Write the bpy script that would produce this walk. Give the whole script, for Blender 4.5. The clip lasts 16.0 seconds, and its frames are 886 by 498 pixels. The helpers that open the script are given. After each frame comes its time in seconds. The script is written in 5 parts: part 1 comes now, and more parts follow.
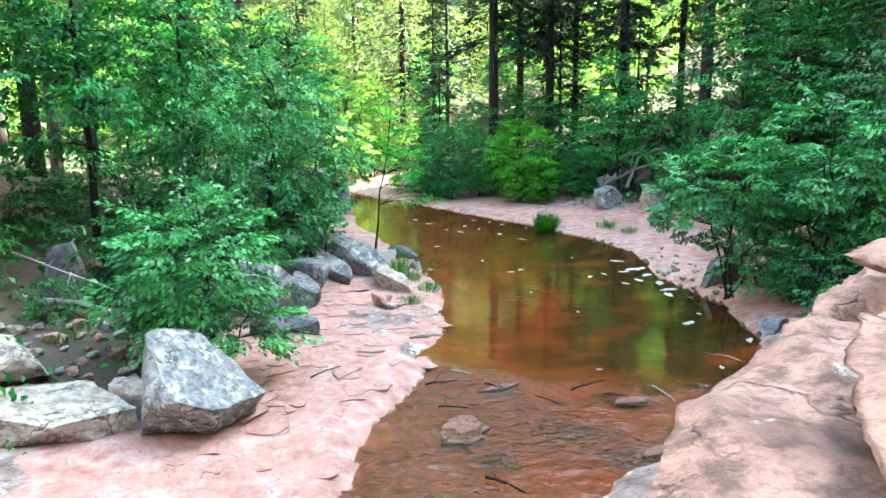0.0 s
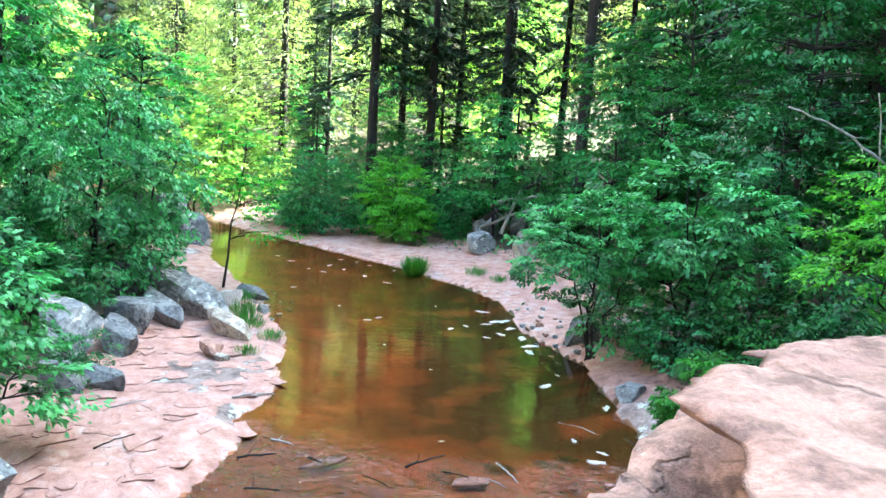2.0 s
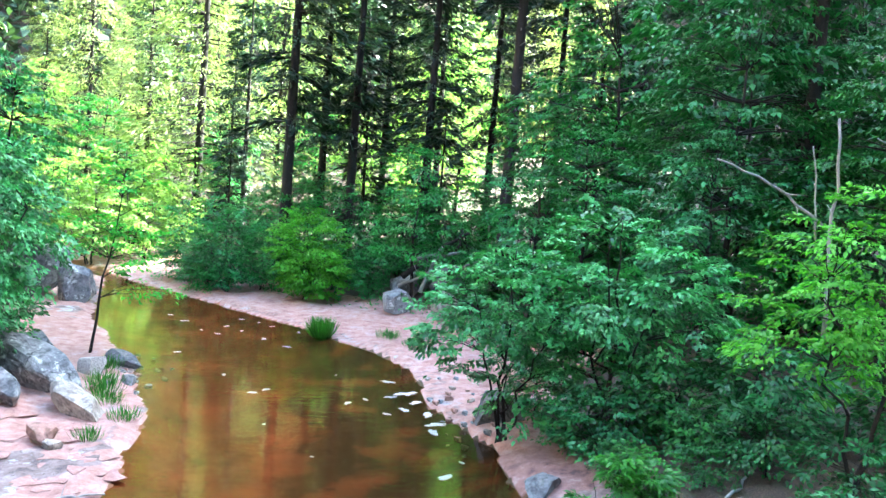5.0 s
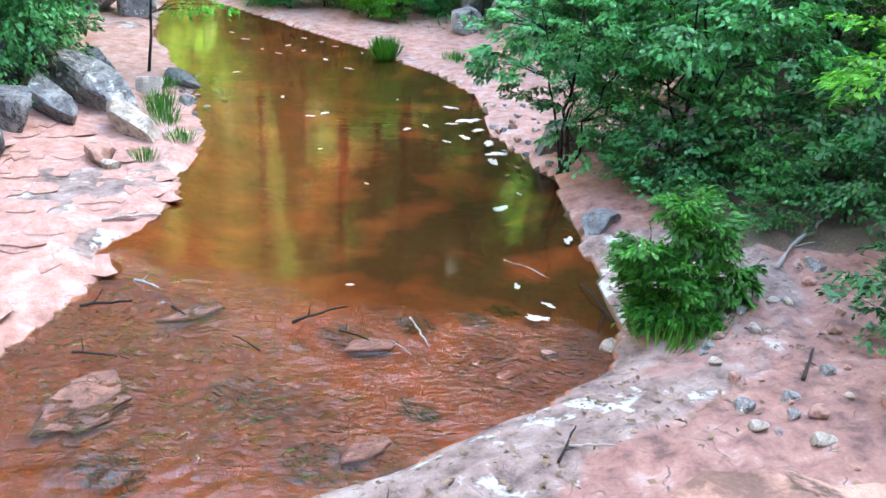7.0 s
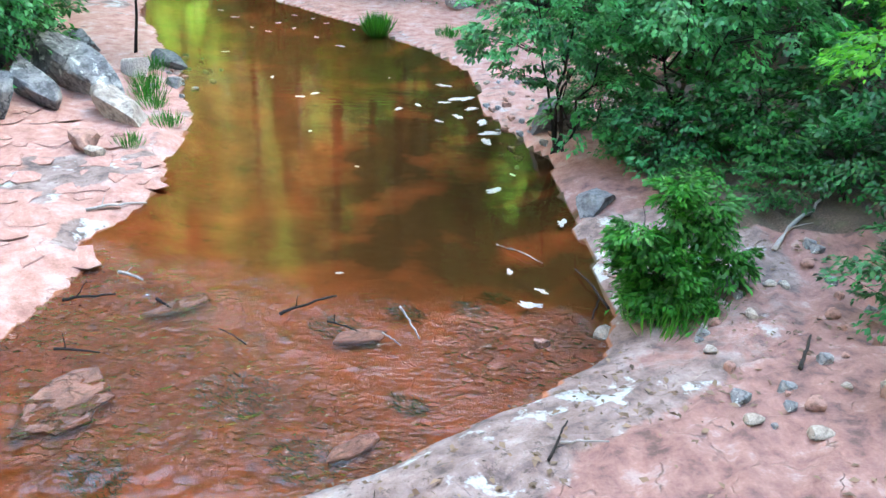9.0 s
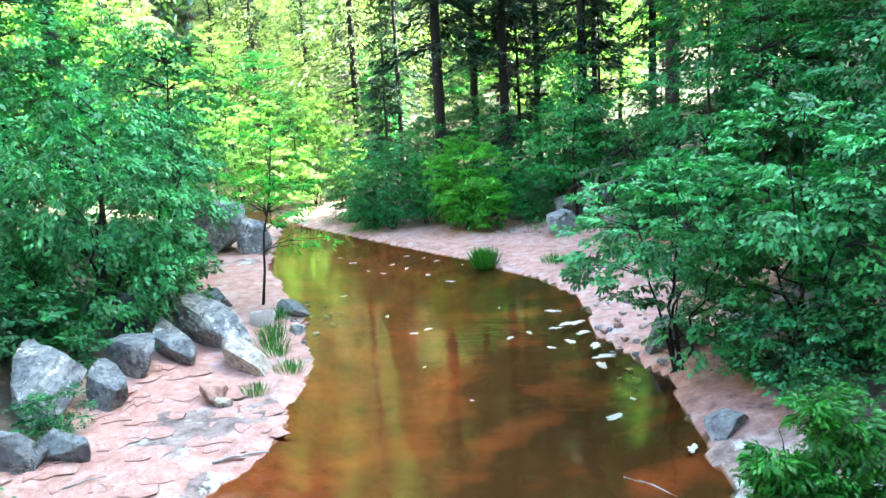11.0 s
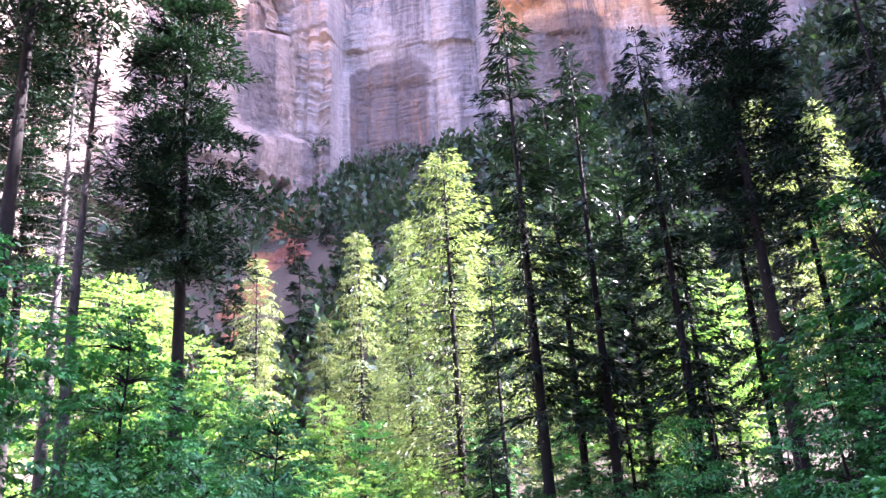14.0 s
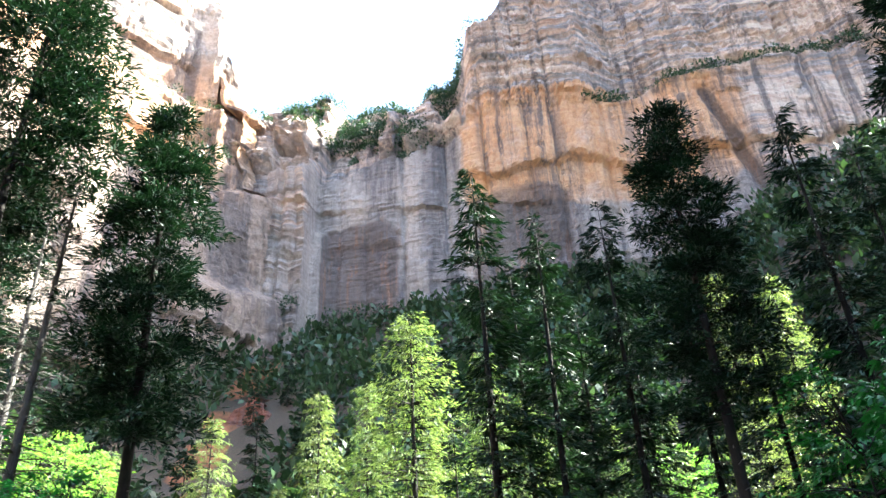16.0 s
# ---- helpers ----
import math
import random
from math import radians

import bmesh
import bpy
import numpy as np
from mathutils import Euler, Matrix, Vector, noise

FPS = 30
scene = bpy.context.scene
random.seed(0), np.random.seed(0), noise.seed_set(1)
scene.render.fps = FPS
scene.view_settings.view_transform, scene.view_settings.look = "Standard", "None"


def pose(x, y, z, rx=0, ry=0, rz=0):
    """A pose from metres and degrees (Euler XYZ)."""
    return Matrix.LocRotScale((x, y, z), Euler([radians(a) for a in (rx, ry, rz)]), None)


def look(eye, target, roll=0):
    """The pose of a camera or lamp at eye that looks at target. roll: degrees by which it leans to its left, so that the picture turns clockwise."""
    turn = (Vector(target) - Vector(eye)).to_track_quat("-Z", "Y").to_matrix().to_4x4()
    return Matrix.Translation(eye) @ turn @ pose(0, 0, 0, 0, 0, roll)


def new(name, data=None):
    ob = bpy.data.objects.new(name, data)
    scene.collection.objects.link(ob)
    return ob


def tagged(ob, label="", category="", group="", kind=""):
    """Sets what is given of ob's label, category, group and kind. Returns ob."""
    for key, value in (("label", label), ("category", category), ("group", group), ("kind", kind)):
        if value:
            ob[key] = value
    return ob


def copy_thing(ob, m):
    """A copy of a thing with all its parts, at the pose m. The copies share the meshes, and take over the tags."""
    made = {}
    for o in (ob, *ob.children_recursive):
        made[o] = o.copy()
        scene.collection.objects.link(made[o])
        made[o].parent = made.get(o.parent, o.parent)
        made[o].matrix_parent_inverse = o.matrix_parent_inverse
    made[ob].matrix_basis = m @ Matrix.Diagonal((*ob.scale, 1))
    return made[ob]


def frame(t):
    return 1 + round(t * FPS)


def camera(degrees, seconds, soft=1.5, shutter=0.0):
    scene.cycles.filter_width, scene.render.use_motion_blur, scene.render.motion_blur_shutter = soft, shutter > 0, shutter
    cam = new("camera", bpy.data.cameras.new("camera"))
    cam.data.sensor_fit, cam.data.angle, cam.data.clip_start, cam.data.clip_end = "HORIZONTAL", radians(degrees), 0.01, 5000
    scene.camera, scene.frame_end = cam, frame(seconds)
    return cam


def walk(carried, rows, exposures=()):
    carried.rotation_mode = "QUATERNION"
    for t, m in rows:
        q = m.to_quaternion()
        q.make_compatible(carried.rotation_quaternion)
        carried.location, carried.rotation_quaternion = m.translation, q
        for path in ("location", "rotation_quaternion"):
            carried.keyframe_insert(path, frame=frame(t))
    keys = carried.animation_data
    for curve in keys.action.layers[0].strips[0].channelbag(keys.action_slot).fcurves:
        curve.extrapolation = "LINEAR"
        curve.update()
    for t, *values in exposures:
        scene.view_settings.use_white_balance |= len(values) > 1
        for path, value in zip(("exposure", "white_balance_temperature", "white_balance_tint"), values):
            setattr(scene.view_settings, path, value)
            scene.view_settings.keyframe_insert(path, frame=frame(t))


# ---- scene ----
cam = camera(60.7, 16.0)
PATH = [
    (0, (0.471, 0.018, 7.0), (0.363, 1.977, 6.614), -0.8),
    (0.5, (0.706, 0.61, 7.027), (0.725, 2.58, 6.684), 1.1),
    (1, (1.06, 1.188, 7.023), (1.194, 3.162, 6.731), 2.1),
    (1.5, (1.342, 1.758, 6.975), (1.43, 3.73, 6.649), 2.4),
    (2, (1.715, 2.3, 7.017), (1.896, 4.27, 6.728), 3.4),
    (2.5, (2.092, 2.735, 7.013), (2.359, 4.707, 6.815), 4.3),
    (3, (2.398, 3.221, 6.975), (2.681, 5.191, 6.777), 4.8),
    (3.5, (2.65, 3.647, 7.041), (2.998, 5.613, 6.921), 5.0),
    (3.7, (2.753, 3.852, 7.024), (3.114, 5.817, 6.933), 5.1),
    (5.8, (3.62, 5.803, 6.867), (3.912, 7.763, 6.6), 4.4),
    (6, (3.69, 5.886, 6.85), (3.939, 7.831, 6.457), 5.6),
    (6.5, (3.875, 6.166, 6.866), (4.116, 8.056, 6.259), 4.4),
    (7, (4.036, 6.39, 6.778), (4.2, 8.195, 5.933), 4.7),
    (7.5, (4.067, 6.503, 6.758), (4.264, 8.224, 5.758), 8.3),
    (8, (4.142, 6.612, 6.71), (4.373, 8.312, 5.682), 8.7),
    (8.2, (4.175, 6.638, 6.723), (4.405, 8.341, 5.701), 7.9),
    (10.3, (4.318, 6.855, 7.088), (4.322, 8.775, 6.528), -1.9),
    (10.5, (4.356, 6.851, 7.092), (4.315, 8.785, 6.585), -2.2),
    (11, (4.334, 6.783, 7.087), (4.198, 8.746, 6.731), -3.3),
    (11.5, (4.336, 6.866, 7.035), (4.086, 8.835, 6.788), -2.8),
    (12, (4.371, 7.0, 6.981), (4.064, 8.973, 6.879), -3.1),
    (12.5, (4.411, 7.007, 6.951), (4.079, 8.979, 6.943), -2.8),
    (13, (4.388, 7.094, 6.946), (4.05, 9.059, 7.104), -3.3),
    (13.3, (4.352, 7.162, 6.967), (4.009, 9.102, 7.308), -3.3),
    (13.5, (4.372, 7.181, 6.98), (4.025, 9.103, 7.409), -3.4),
    (14, (4.41, 7.194, 7.05), (4.071, 9.071, 7.654), -3.8),
    (14.5, (4.413, 7.208, 7.131), (4.094, 9.039, 7.87), -4.5),
    (15, (4.409, 7.242, 7.191), (4.109, 9.031, 8.034), -4.1),
    (15.5, (4.398, 7.233, 7.216), (4.138, 8.99, 8.136), -3.4),
    (16, (4.406, 7.239, 7.249), (4.203, 8.966, 8.236), -3.5),
]
EXPOSURES = [(0, 4.52, 6350, -10), (1.5, 4.58, 6200, -10), (3.5, 4.9, 5750, -8), (6, 4.72, 5900, 2), (6.5, 4.8, 6250, 1), (8, 4.5, 6550, 0), (10.5, 4.88, 5950, -12), (11.5, 4.6, 5800, -4), (12.5, 4.4, 5400, 38), (13, 4.3, 5150, 60), (13.5, 4.02, 5350, 60), (14, 3.8, 5600, 42), (15, 3.55, 5850, 16), (16, 3.3, 5950, 3)]
walk(cam, [(t, look(eye, target, roll)) for t, eye, target, roll in PATH], EXPOSURES)

# ---- light ----
SUN_AZ, SUN_EL = 69.0, 40.0          # degrees clockwise from +y, and above the horizon
world = bpy.data.worlds.new("world")
scene.world = world
world.use_nodes = True
wt = world.node_tree
sky = wt.nodes.new("ShaderNodeTexSky")
sky.sky_type, sky.sun_disc = "NISHITA", False
sky.sun_elevation, sky.sun_rotation = radians(SUN_EL), radians(SUN_AZ)
sky.air_density, sky.dust_density, sky.ozone_density = 1.0, 2.5, 0.6
wt.links.new(sky.outputs[0], wt.nodes["Background"].inputs[0])
wt.nodes["Background"].inputs[1].default_value = 0.125
sun = new("sun", bpy.data.lights.new("sun", "SUN"))
sun.data.energy, sun.data.angle, sun.data.color = 5.0, radians(0.6), (1.0, 0.93, 0.78)
_a, _e = radians(SUN_AZ), radians(SUN_EL)
sun.matrix_world = look((0, 0, 0), (-math.sin(_a) * math.cos(_e), -math.cos(_a) * math.cos(_e), -math.sin(_e)))

# ---- materials ----
def mat_base(name):
    m = bpy.data.materials.new(name)
    m.use_nodes = True
    return m, m.node_tree.nodes, m.node_tree.links, m.node_tree.nodes["Principled BSDF"]


def ramp(n, l, src, stops):
    r = n.new("ShaderNodeValToRGB")
    e = r.color_ramp.elements
    while len(e) < len(stops):
        e.new(0.5)
    for k, (p, c) in enumerate(stops):
        e[k].position = p
        e[k].color = (*c, 1) if len(c) == 3 else c
    l.new(src, r.inputs[0])
    return r.outputs[0]


def coords(n, l, scale=(1, 1, 1)):
    tc, mp = n.new("ShaderNodeTexCoord"), n.new("ShaderNodeMapping")
    mp.inputs["Scale"].default_value = scale
    l.new(tc.outputs["Object"], mp.inputs[0])
    return mp.outputs[0]


def noise_tex(n, l, vec, scale, detail=5, rough=0.6):
    t = n.new("ShaderNodeTexNoise")
    t.inputs["Scale"].default_value, t.inputs["Detail"].default_value, t.inputs["Roughness"].default_value = scale, detail, rough
    l.new(vec, t.inputs["Vector"])
    return t.outputs["Fac"]


def mixc(n, l, fac, a, b, mode="MIX"):
    m = n.new("ShaderNodeMix")
    m.data_type, m.blend_type = "RGBA", mode
    for sock, v in ((m.inputs[0], fac), (m.inputs[6], a), (m.inputs[7], b)):
        if isinstance(v, (int, float)):
            sock.default_value = v
        elif isinstance(v, tuple):
            sock.default_value = (*v, 1)
        else:
            l.new(v, sock)
    return m.outputs[2]


def maths(n, l, op, a, b=0.0):
    m = n.new("ShaderNodeMath")
    m.operation = op
    for sock, v in ((m.inputs[0], a), (m.inputs[1], b)):
        if isinstance(v, (int, float)):
            sock.default_value = v
        else:
            l.new(v, sock)
    return m.outputs[0]


def bump(n, l, p, height, strength=0.5, dist=0.05):
    b = n.new("ShaderNodeBump")
    b.inputs["Strength"].default_value, b.inputs["Distance"].default_value = strength, dist
    l.new(height, b.inputs["Height"])
    l.new(b.outputs[0], p.inputs["Normal"])


def leaf_mat(name, dark, light, translucent=0.24, gloss=0.35):
    """Leaves: each spray and each leaf its own shade, light passing through."""
    m, n, l, p = mat_base(name)
    g, oi, at = n.new("ShaderNodeNewGeometry"), n.new("ShaderNodeObjectInfo"), n.new("ShaderNodeAttribute")
    at.attribute_name = "tone"
    f = maths(n, l, "ADD", maths(n, l, "MULTIPLY", g.outputs["Random Per Island"], 0.45), maths(n, l, "MULTIPLY", at.outputs["Fac"], 0.55))
    c = ramp(n, l, f, [(0.05, tuple(0.7 * a + 0.12 * b for a, b in zip(dark, light))), (0.5, tuple(0.35 * a + 0.55 * b for a, b in zip(dark, light))), (0.95, light)])
    hs = n.new("ShaderNodeHueSaturation")
    l.new(c, hs.inputs["Color"])
    l.new(maths(n, l, "MULTIPLY_ADD", oi.outputs["Random"], 0.03), hs.inputs["Hue"])
    hs.inputs["Hue"].links[0].from_node.inputs[2].default_value = 0.485
    p.inputs["Roughness"].default_value = 0.42
    p.inputs["Specular IOR Level"].default_value = gloss
    l.new(hs.outputs[0], p.inputs["Base Color"])
    t, mx = n.new("ShaderNodeBsdfTranslucent"), n.new("ShaderNodeMixShader")
    l.new(mixc(n, l, 1.0, hs.outputs[0], (1.15, 1.3, 0.62), "MULTIPLY"), t.inputs[0])
    mx.inputs[0].default_value = translucent
    l.new(p.outputs[0], mx.inputs[1])
    l.new(t.outputs[0], mx.inputs[2])
    l.new(mx.outputs[0], n["Material Output"].inputs[0])
    return m


def bark_mat(name, a, b):
    m, n, l, p = mat_base(name)
    v = coords(n, l, (1, 1, 0.22))
    f = noise_tex(n, l, v, 14, 6, 0.7)
    f2 = noise_tex(n, l, coords(n, l), 1.3, 3)
    c = ramp(n, l, f, [(0.3, a), (0.7, b)])
    l.new(mixc(n, l, f2, c, tuple(x * 0.6 for x in a)), p.inputs["Base Color"])
    p.inputs["Roughness"].default_value = 0.95
    bump(n, l, p, f, 0.8, 0.04)
    return m


def stone_mat(name, a, b, c, scale=1.0, lichen=(0.55, 0.58, 0.52), amount=0.62):
    """Weathered stone: broad tone, grain, cracks and pale lichen."""
    m, n, l, p = mat_base(name)
    v = coords(n, l)
    big, mid, fine = noise_tex(n, l, v, 0.9 * scale, 4), noise_tex(n, l, v, 4 * scale, 6, 0.7), noise_tex(n, l, v, 38 * scale, 4, 0.75)
    col = ramp(n, l, big, [(0.32, a), (0.52, b), (0.72, c)])
    col = mixc(n, l, ramp(n, l, mid, [(0.44, (0, 0, 0)), (0.6, (0.75, 0.75, 0.75))]), col, tuple(x * 0.4 for x in a))
    lm = ramp(n, l, noise_tex(n, l, v, 2.3 * scale, 8, 0.72), [(amount, (0, 0, 0)), (amount + 0.06, (1, 1, 1))])
    col = mixc(n, l, lm, col, lichen)
    col = mixc(n, l, 0.5, col, ramp(n, l, fine, [(0.3, (0.35, 0.35, 0.35)), (0.7, (0.75, 0.75, 0.75))]), "OVERLAY")
    vo = n.new("ShaderNodeTexVoronoi")
    vo.feature = "DISTANCE_TO_EDGE"
    vo.inputs["Scale"].default_value = 0.8 * scale
    wv = n.new("ShaderNodeVectorMath")
    wv.operation = "MULTIPLY_ADD"
    wn = n.new("ShaderNodeTexNoise")
    wn.inputs["Scale"].default_value, wn.inputs["Detail"].default_value = 1.7 * scale, 5
    l.new(v, wn.inputs["Vector"])
    l.new(wn.outputs["Color"], wv.inputs[0])
    wv.inputs[1].default_value = (1.3, 1.3, 1.3)
    l.new(v, wv.inputs[2])
    l.new(wv.outputs[0], vo.inputs["Vector"])
    crack = maths(n, l, "MULTIPLY", ramp(n, l, vo.outputs["Distance"], [(0.0, (1, 1, 1)), (0.03, (0, 0, 0))]), ramp(n, l, big, [(0.46, (0, 0, 0)), (0.56, (0.9, 0.9, 0.9))]))
    col = mixc(n, l, crack, col, tuple(x * 0.25 for x in a))
    mid = maths(n, l, "SUBTRACT", mid, maths(n, l, "MULTIPLY", crack, 0.8))
    l.new(col, p.inputs["Base Color"])
    p.inputs["Roughness"].default_value = 0.85
    bump(n, l, p, maths(n, l, "ADD", mid, maths(n, l, "MULTIPLY", fine, 0.3)), 0.7, 0.08)
    return m


M_LEAF = leaf_mat("leaf_green", (0.008, 0.05, 0.016), (0.066, 0.36, 0.078))
M_LEAF_BRIGHT = leaf_mat("leaf_bright", (0.03, 0.16, 0.02), (0.15, 0.56, 0.06), 0.45)
M_LEAF_GREY = leaf_mat("leaf_greygreen", (0.008, 0.065, 0.024), (0.125, 0.50, 0.15), 0.28, 0.6)
# deep shade is put into the first leaf colour, sunshine into the second
M_LEAF_SHADE = leaf_mat("leaf_shaded", (0.006, 0.035, 0.011), (0.05, 0.25, 0.055))
M_LEAF_SUN = leaf_mat("leaf_sunlit", (0.09, 0.21, 0.04), (0.29, 0.45, 0.13), 0.5)
# conifer needles in two tones: shade dark, sunlight pale, held in the colour
M_NEEDLE_SHADE = leaf_mat("needles_shaded", (0.006, 0.018, 0.011), (0.022, 0.056, 0.030), 0.12, 0.2)
M_NEEDLE_SUN = leaf_mat("needles_sunlit", (0.08, 0.14, 0.05), (0.30, 0.36, 0.15), 0.35)
M_SCRUB = leaf_mat("scrub_dark", (0.016, 0.040, 0.024), (0.060, 0.115, 0.055), 0.2)
M_GRASS = leaf_mat("grass_blades", (0.012, 0.07, 0.01), (0.065, 0.30, 0.035), 0.35)
M_BARK = bark_mat("bark_dark", (0.011, 0.009, 0.008), (0.038, 0.030, 0.026))
M_BARK_GREY = bark_mat("bark_grey", (0.10, 0.09, 0.085), (0.26, 0.24, 0.23))
M_DEAD = bark_mat("dead_wood", (0.28, 0.27, 0.26), (0.55, 0.54, 0.52))
M_STONE = stone_mat("stone_grey", (0.13, 0.14, 0.155), (0.27, 0.28, 0.285), (0.42, 0.42, 0.39), 1.0, (0.58, 0.62, 0.60), 0.57)
M_STONE_DARK = stone_mat("stone_dark", (0.08, 0.09, 0.10), (0.18, 0.19, 0.20), (0.34, 0.34, 0.32), 1.2, (0.42, 0.45, 0.43), 0.62)
M_STONE_PALE = stone_mat("stone_pale", (0.17, 0.185, 0.195), (0.30, 0.32, 0.325), (0.38, 0.40, 0.39), 1.3, (0.58, 0.62, 0.61), 0.55)
M_STONE_TAN = stone_mat("stone_tan", (0.28, 0.24, 0.20), (0.42, 0.38, 0.33), (0.52, 0.48, 0.42), 1.0)
M_LEDGE = stone_mat("ledge_sandstone", (0.19, 0.11, 0.088), (0.39, 0.232, 0.185), (0.41, 0.262, 0.215), 1.1, (0.50, 0.47, 0.42), 0.62)
M_LEDGE_RED = stone_mat("ledge_red_sandstone", (0.24, 0.135, 0.11), (0.39, 0.23, 0.185), (0.36, 0.24, 0.20), 0.7, (0.47, 0.39, 0.35), 0.64)
M_WET = stone_mat("wet_red_sandstone", (0.13, 0.055, 0.04), (0.25, 0.12, 0.088), (0.31, 0.17, 0.13), 1.6, (0.36, 0.25, 0.21), 0.64)
M_WET.node_tree.nodes["Principled BSDF"].inputs["Roughness"].default_value = 0.35
M_FOAM = stone_mat("pale_foam", (0.6, 0.58, 0.55), (0.75, 0.73, 0.70), (0.8, 0.8, 0.78), 6.0, (0.8, 0.8, 0.8), 0.7)


def ground_mat():
    """Red sandstone sheet, pale dry rock, sand, leaf litter and stream bed, by the ground's own zones. Forest shade is
    mixed into the bed and right bank.
    """
    m, n, l, p = mat_base("ground")
    at = n.new("ShaderNodeAttribute")
    at.attribute_name = "zone"
    sep = n.new("ShaderNodeSeparateColor")
    l.new(at.outputs["Color"], sep.inputs[0])
    v = coords(n, l)
    big, mid, fine = noise_tex(n, l, v, 0.55, 5), noise_tex(n, l, v, 2.2, 7, 0.68), noise_tex(n, l, v, 26, 5, 0.75)
    red = ramp(n, l, mid, [(0.30, (0.20, 0.095, 0.078)), (0.46, (0.34, 0.185, 0.152)), (0.60, (0.41, 0.25, 0.215)), (0.75, (0.47, 0.35, 0.315))])
    red = mixc(n, l, ramp(n, l, noise_tex(n, l, v, 1.1, 8, 0.7), [(0.52, (0, 0, 0)), (0.66, (0.65, 0.65, 0.65))]), red, (0.41, 0.34, 0.315))
    # thin joints between the flaking sheets
    warp = n.new("ShaderNodeVectorMath")
    warp.operation = "MULTIPLY_ADD"
    nt = n.new("ShaderNodeTexNoise")
    nt.inputs["Scale"].default_value, nt.inputs["Detail"].default_value = 1.6, 4
    l.new(v, nt.inputs["Vector"])
    l.new(nt.outputs["Color"], warp.inputs[0])
    warp.inputs[1].default_value = (0.9, 0.9, 0.9)
    l.new(v, warp.inputs[2])
    mp = n.new("ShaderNodeMapping")
    mp.inputs["Scale"].default_value = (0.9, 0.55, 0.5)
    mp.inputs["Rotation"].default_value = (0, 0, 0.5)
    l.new(warp.outputs[0], mp.inputs[0])
    vo = n.new("ShaderNodeTexVoronoi")
    vo.feature = "DISTANCE_TO_EDGE"
    vo.inputs["Scale"].default_value = 1.5
    l.new(mp.outputs[0], vo.inputs["Vector"])
    joint = ramp(n, l, vo.outputs["Distance"], [(0.0, (1, 1, 1)), (0.022, (0, 0, 0))])
    jointm = maths(n, l, "MULTIPLY", joint, ramp(n, l, mid, [(0.50, (0, 0, 0)), (0.62, (0.7, 0.7, 0.7))]))
    red = mixc(n, l, jointm, red, (0.13, 0.06, 0.05))
    litter = ramp(n, l, fine, [(0.3, (0.018, 0.013, 0.009)), (0.5, (0.055, 0.038, 0.027)), (0.68, (0.15, 0.11, 0.08))])
    litter = mixc(n, l, ramp(n, l, mid, [(0.5, (0, 0, 0)), (0.65, (0.7, 0.7, 0.7))]), litter, (0.05, 0.06, 0.025))
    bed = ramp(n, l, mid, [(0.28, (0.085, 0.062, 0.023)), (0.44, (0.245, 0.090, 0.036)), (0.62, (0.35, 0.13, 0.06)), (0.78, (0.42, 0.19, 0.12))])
    # olive pool patches, deepened towards +x as a painted-in reflection of dark forest
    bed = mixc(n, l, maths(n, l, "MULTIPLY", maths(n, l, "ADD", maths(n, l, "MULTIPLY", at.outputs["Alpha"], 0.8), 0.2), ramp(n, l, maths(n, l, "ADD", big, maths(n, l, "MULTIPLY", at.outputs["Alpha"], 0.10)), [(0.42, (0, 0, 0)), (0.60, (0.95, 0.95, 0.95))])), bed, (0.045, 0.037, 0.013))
    pale = ramp(n, l, mid, [(0.34, (0.075, 0.056, 0.05)), (0.46, (0.17, 0.12, 0.11)), (0.58, (0.245, 0.19, 0.175)), (0.70, (0.31, 0.275, 0.255))])
    pale = mixc(n, l, ramp(n, l, noise_tex(n, l, v, 0.9, 9, 0.68), [(0.55, (0, 0, 0)), (0.59, (1, 1, 1))]), pale, (0.37, 0.395, 0.385))
    pale = mixc(n, l, ramp(n, l, noise_tex(n, l, v, 5.5, 7, 0.8), [(0.56, (0, 0, 0)), (0.62, (0.85, 0.85, 0.85))]), pale, (0.06, 0.045, 0.035))
    edge = maths(n, l, "MULTIPLY", maths(n, l, "SUBTRACT", noise_tex(n, l, v, 3.5, 5), 0.5), 0.9)

    def zone(o):
        return ramp(n, l, maths(n, l, "ADD", sep.outputs[o], edge), [(0.40, (0, 0, 0)), (0.60, (1, 1, 1))])
    place = n.new("ShaderNodeSeparateXYZ")
    l.new(v, place.inputs[0])
    slope = maths(n, l, "DIVIDE", maths(n, l, "SUBTRACT", maths(n, l, "ADD", place.outputs[0], maths(n, l, "MULTIPLY", big, 2.0)), 5.2), 1.2)
    slope.node.use_clamp = True
    near = maths(n, l, "DIVIDE", maths(n, l, "SUBTRACT", 25.5, place.outputs[1]), 2.5)
    near.node.use_clamp = True
    slope = maths(n, l, "MULTIPLY", slope, near)
    # right bank: darker cracked red, with tree and cliff shade put into the colour
    worn_shaded = ramp(n, l, mid, [(0.36, (0.09, 0.052, 0.047)), (0.46, (0.19, 0.10, 0.087)), (0.58, (0.26, 0.148, 0.128)), (0.66, (0.31, 0.23, 0.21))])
    worn_shaded = mixc(n, l, jointm, worn_shaded, (0.05, 0.03, 0.025))
    red = mixc(n, l, slope, red, worn_shaded)
    col = mixc(n, l, zone("Blue"), red, pale)
    col = mixc(n, l, zone("Red"), col, litter)
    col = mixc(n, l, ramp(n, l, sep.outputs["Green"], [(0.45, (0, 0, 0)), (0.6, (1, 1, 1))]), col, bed)
